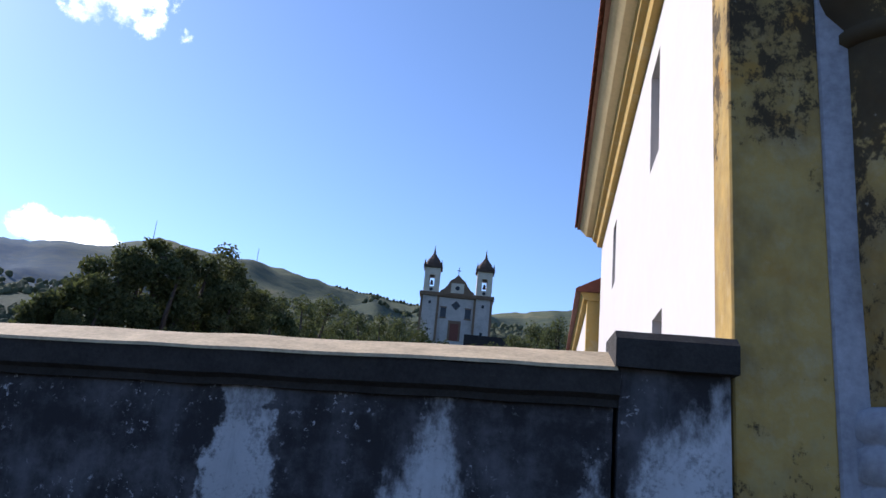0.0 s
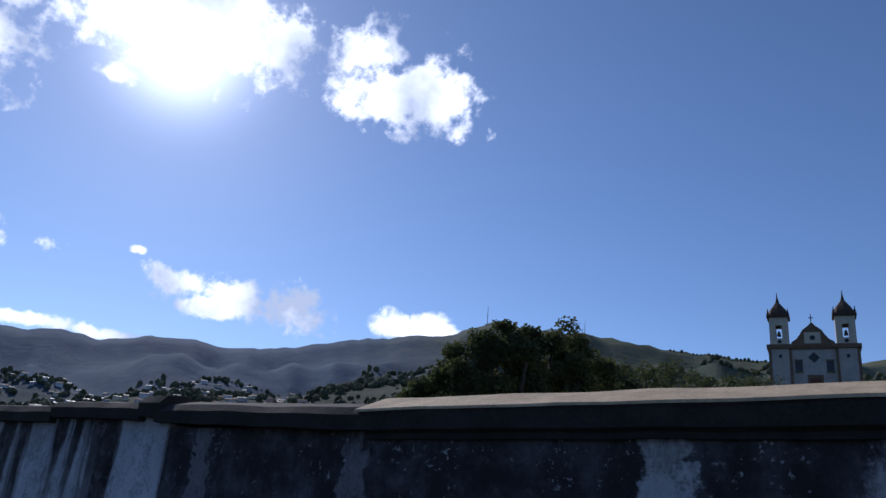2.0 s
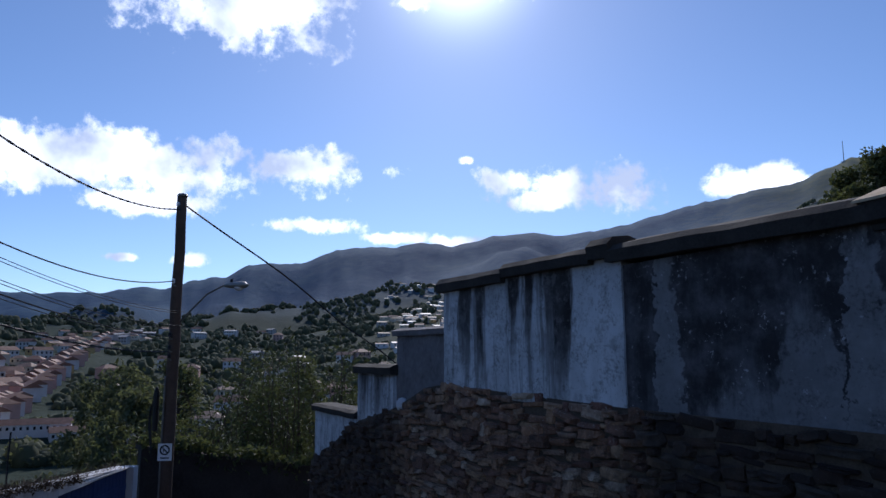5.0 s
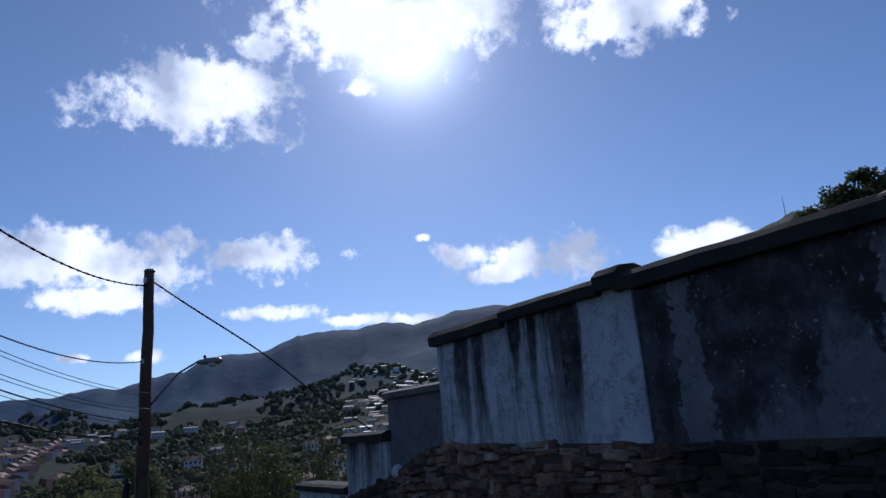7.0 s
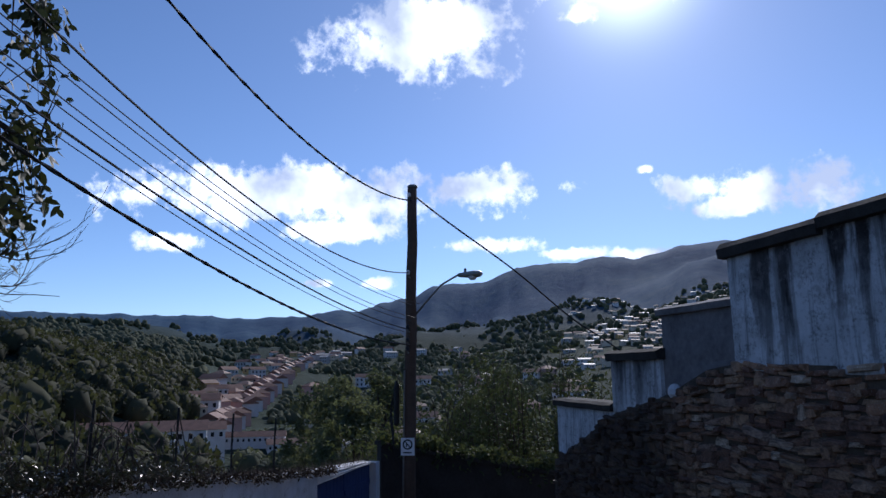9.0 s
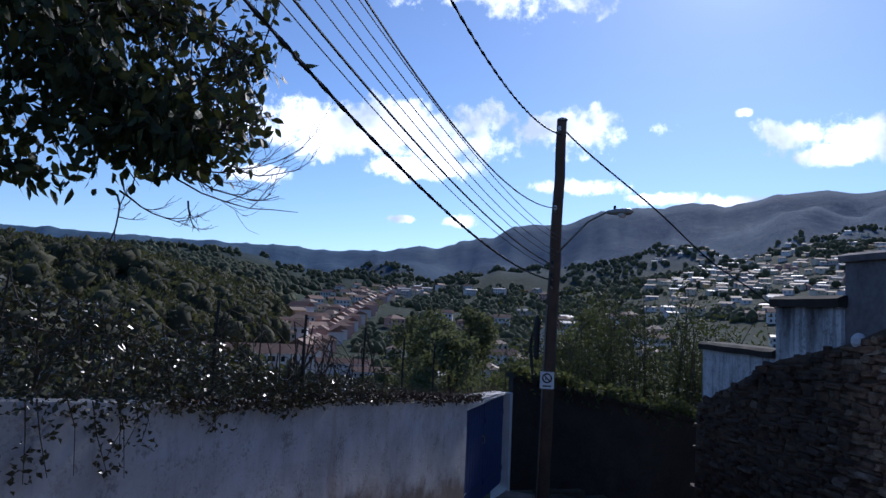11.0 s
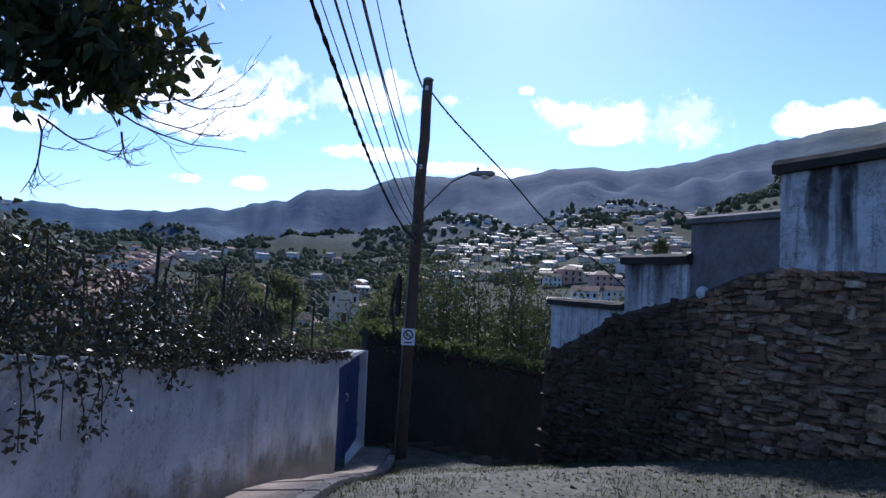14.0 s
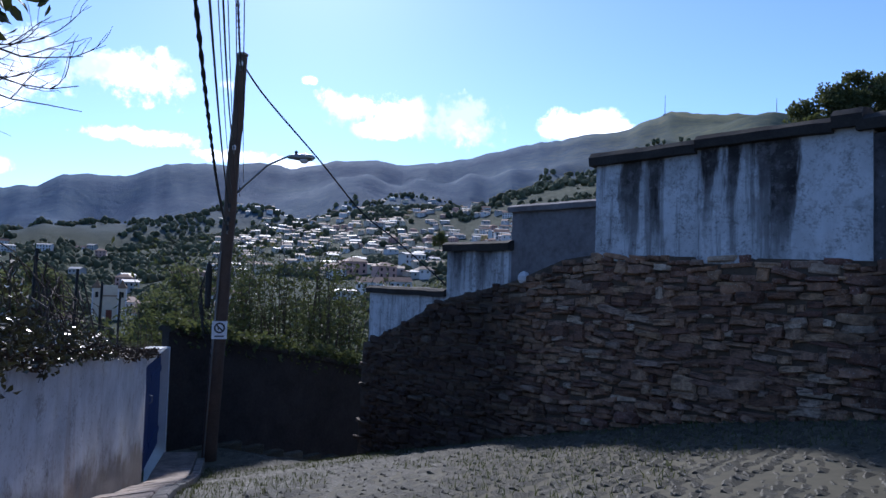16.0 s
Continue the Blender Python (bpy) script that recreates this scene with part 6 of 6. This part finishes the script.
    part("wall_panel", box(-2, 19, 0, 1.2, -4, 4.2), M["dark_wall"], wall2)


make_church()

for az, el, ridge in ((24.45, 14.66, 13.3), (16.55, 13.96, 12.85)):
    p = heading(az) * 2290
    z0, z1 = 2290 * math.tan(radians(ridge)) - 14, 2290 * math.tan(radians(el))
    mast = thing("radio_mast", pose(p.x, p.y, z0), "thin radio mast on the mountain ridge", "mast")
    part("mast", tube([(0, 0, 0), (0, 0, (z1 - z0) * 0.6), (0, 0, z1 - z0)], 1.4, 5, 0.7), M["metal"], mast)
    part("base_hut", box(-5, 5, -4, 4, 0, 12), HOUSE_MATS["grey"], mast)
make_woods()
for k in KINDS:
    for o in list(k.children_recursive) + [k]:
        bpy.data.objects.remove(o)

# ---- pieces of wall and street ----
STONES = []
for s in range(12):
    q = random.Random(900 + s)
    bm = bmesh.new()
    rings = []
    for y, k in ((0.0, 1.0), (-0.6, 0.96), (-1.0, 0.76)):
        rings.append([bm.verts.new((sx * 0.5 * k * q.uniform(0.74, 1.06), y + (q.uniform(-0.15, 0.15) if y < -0.5 else 0), sz * 0.5 * k * q.uniform(0.66, 1.1))) for sx, sz in ((-1, -1), (0, -1.08), (1, -1), (1.06, 0), (1, 1), (0, 1.08), (-1, 1), (-1.06, 0))])
    for a, b in zip(rings, rings[1:]):
        for i in range(8):
            j = (i + 1) % 8
            bm.faces.new((a[i], a[j], b[j], b[i]))
    bm.faces.new(rings[-1])
    bmesh.ops.recalc_face_normals(bm, faces=list(bm.faces))
    STONES.append(mesh_of(bm, "stone"))
    STONES[-1].materials.append(M["stone"])


def lay_stones():
    q = random.Random(31)
    joined_v, joined_f, count = [], [], 0
    z = -5.1
    while z < 0.7:
        h = q.uniform(0.06, 0.13)
        u = 1.2 + q.uniform(0, 0.3)
        while u < 18.0:
            w = q.uniform(0.2, 0.56) if q.random() < 0.7 else q.uniform(0.12, 0.24)
            cu, cz = u + w / 2, z + h / 2 + 0.3 * noise.noise((u * 0.5, z * 0.6, 2)) + q.uniform(-0.035, 0.035)
            top, foot = stone_top(cu), wall_base(cu)
            if cz + h * 0.4 < top + 0.02 and cz > foot - 0.15:
                k = (cz - foot) / max(0.5, top - foot)
                y = -0.02 - 0.1 * (1 - k)
                depth = q.uniform(0.04, 0.11)
                me = STONES[q.randrange(12)]
                m = pose(cu, y, cz, 0, q.gauss(0, 5), 0) @ Matrix.Diagonal((w * q.uniform(0.9, 1.04), depth * q.uniform(0.5, 1.5), h * (q.uniform(0.7, 1.2) if q.random() < 0.8 else q.uniform(1.3, 1.9)), 1))
                if 7.4 < cu < 12.6 and cz > -1.75 and count < 300:
                    ob = new("stone", me)
                    ob.parent = wall
                    ob.matrix_basis = m
                    count += 1
                else:
                    b = len(joined_v)
                    joined_v += [tuple(m @ v.co) for v in me.vertices]
                    joined_f += [tuple(i + b for i in p.vertices) for p in me.polygons]
            u += w
        z += h
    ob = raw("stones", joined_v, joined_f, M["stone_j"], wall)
    tagged(ob, "rough brown rubble stones laid in uneven courses", kind="stuff")


lay_stones()

COBBLES = []
for s in range(10):
    q = random.Random(500 + s)
    bm = bmesh.new()
    rings = []
    n = 7
    angs = [2 * math.pi * (i + q.uniform(-0.25, 0.25)) / n for i in range(n)]
    rad = [q.uniform(0.8, 1.1) for _ in range(n)]
    for z, k in ((-0.5, 1.0), (0.2, 0.98), (0.5, 0.82)):
        rings.append([bm.verts.new((0.5 * k * rr * math.cos(a), 0.5 * k * rr * math.sin(a), z + q.uniform(-0.05, 0.05))) for a, rr in zip(angs, rad)])
    for a, b in zip(rings, rings[1:]):
        for i in range(n):
            j = (i + 1) % n
            bm.faces.new((a[i], a[j], b[j], b[i]))
    bm.faces.new(rings[-1])
    COBBLES.append(mesh_of(bm, "cobble"))
    COBBLES[-1].materials.append(M["cobble"])


def lay_cobbles():
    q = random.Random(61)
    jv, jf, count = [], [], 0
    x = -21.0
    while x < -4.0:
        gap = q.uniform(0.12, 0.2)
        y = left_y(x) + 1.15 if x > -19.3 else 5.6
        end = right_y(x) - 0.12 if x > -18.3 else 9.5
        y += q.uniform(0, 0.1)
        while y < end:
            w = q.uniform(0.11, 0.27)
            cx, cy = x + q.uniform(-0.05, 0.05) + 0.12 * noise.noise((x * 0.8, y * 0.9, 6.0)), y + w / 2
            m = pose(cx, cy, road_z(cx, cy) + q.uniform(-0.02, 0.0) - 0.008, q.uniform(-4, 4), q.uniform(-4, 4) + 11, q.uniform(-30, 30)) @ Matrix.Diagonal((gap * 1.15, w * 1.08, 0.04, 1))
            me = COBBLES[q.randrange(10)]
            if -10.6 < x < -7.6 and 0.2 < y < 5.5 and count < 300:
                ob = new("cobble", me)
                ob.parent = road
                ob.matrix_basis = m
                count += 1
            else:
                b = len(jv)
                jv += [tuple(m @ v.co) for v in me.vertices]
                jf += [tuple(i + b for i in p.vertices) for p in me.polygons]
            y += w + 0.004
        x += gap
    tagged(raw("cobbles", jv, jf, M["cobble_j"], road), "worn grey cobbles", kind="stuff")
    gv, gf = [], []
    for _ in range(26000):
        x = q.uniform(-19, -6)
        y = q.uniform(left_y(x) + 1.0, right_y(x) - 0.05)
        edge = min(y - left_y(x) - 1.0, right_y(x) - y)
        if q.random() > (0.9 if edge < 0.5 else 0.45) or noise.noise((x * 0.5, y * 0.5, 9)) < -0.05:
            continue
        z = road_z(x, y)
        b = len(gv)
        h, a = q.uniform(0.04, 0.1), q.uniform(0, 6.28)
        gv += [(x - 0.008 * math.cos(a), y - 0.008 * math.sin(a), z - 0.01), (x + 0.008 * math.cos(a), y + 0.008 * math.sin(a), z - 0.01), (x + q.uniform(-0.05, 0.05), y + q.uniform(-0.05, 0.05), z + h)]
        gf += [(b, b + 1, b + 2)]
    tagged(raw("grass", gv, gf, M["bamboo"], road), "thin grass between the cobbles", kind="stuff")


lay_cobbles()
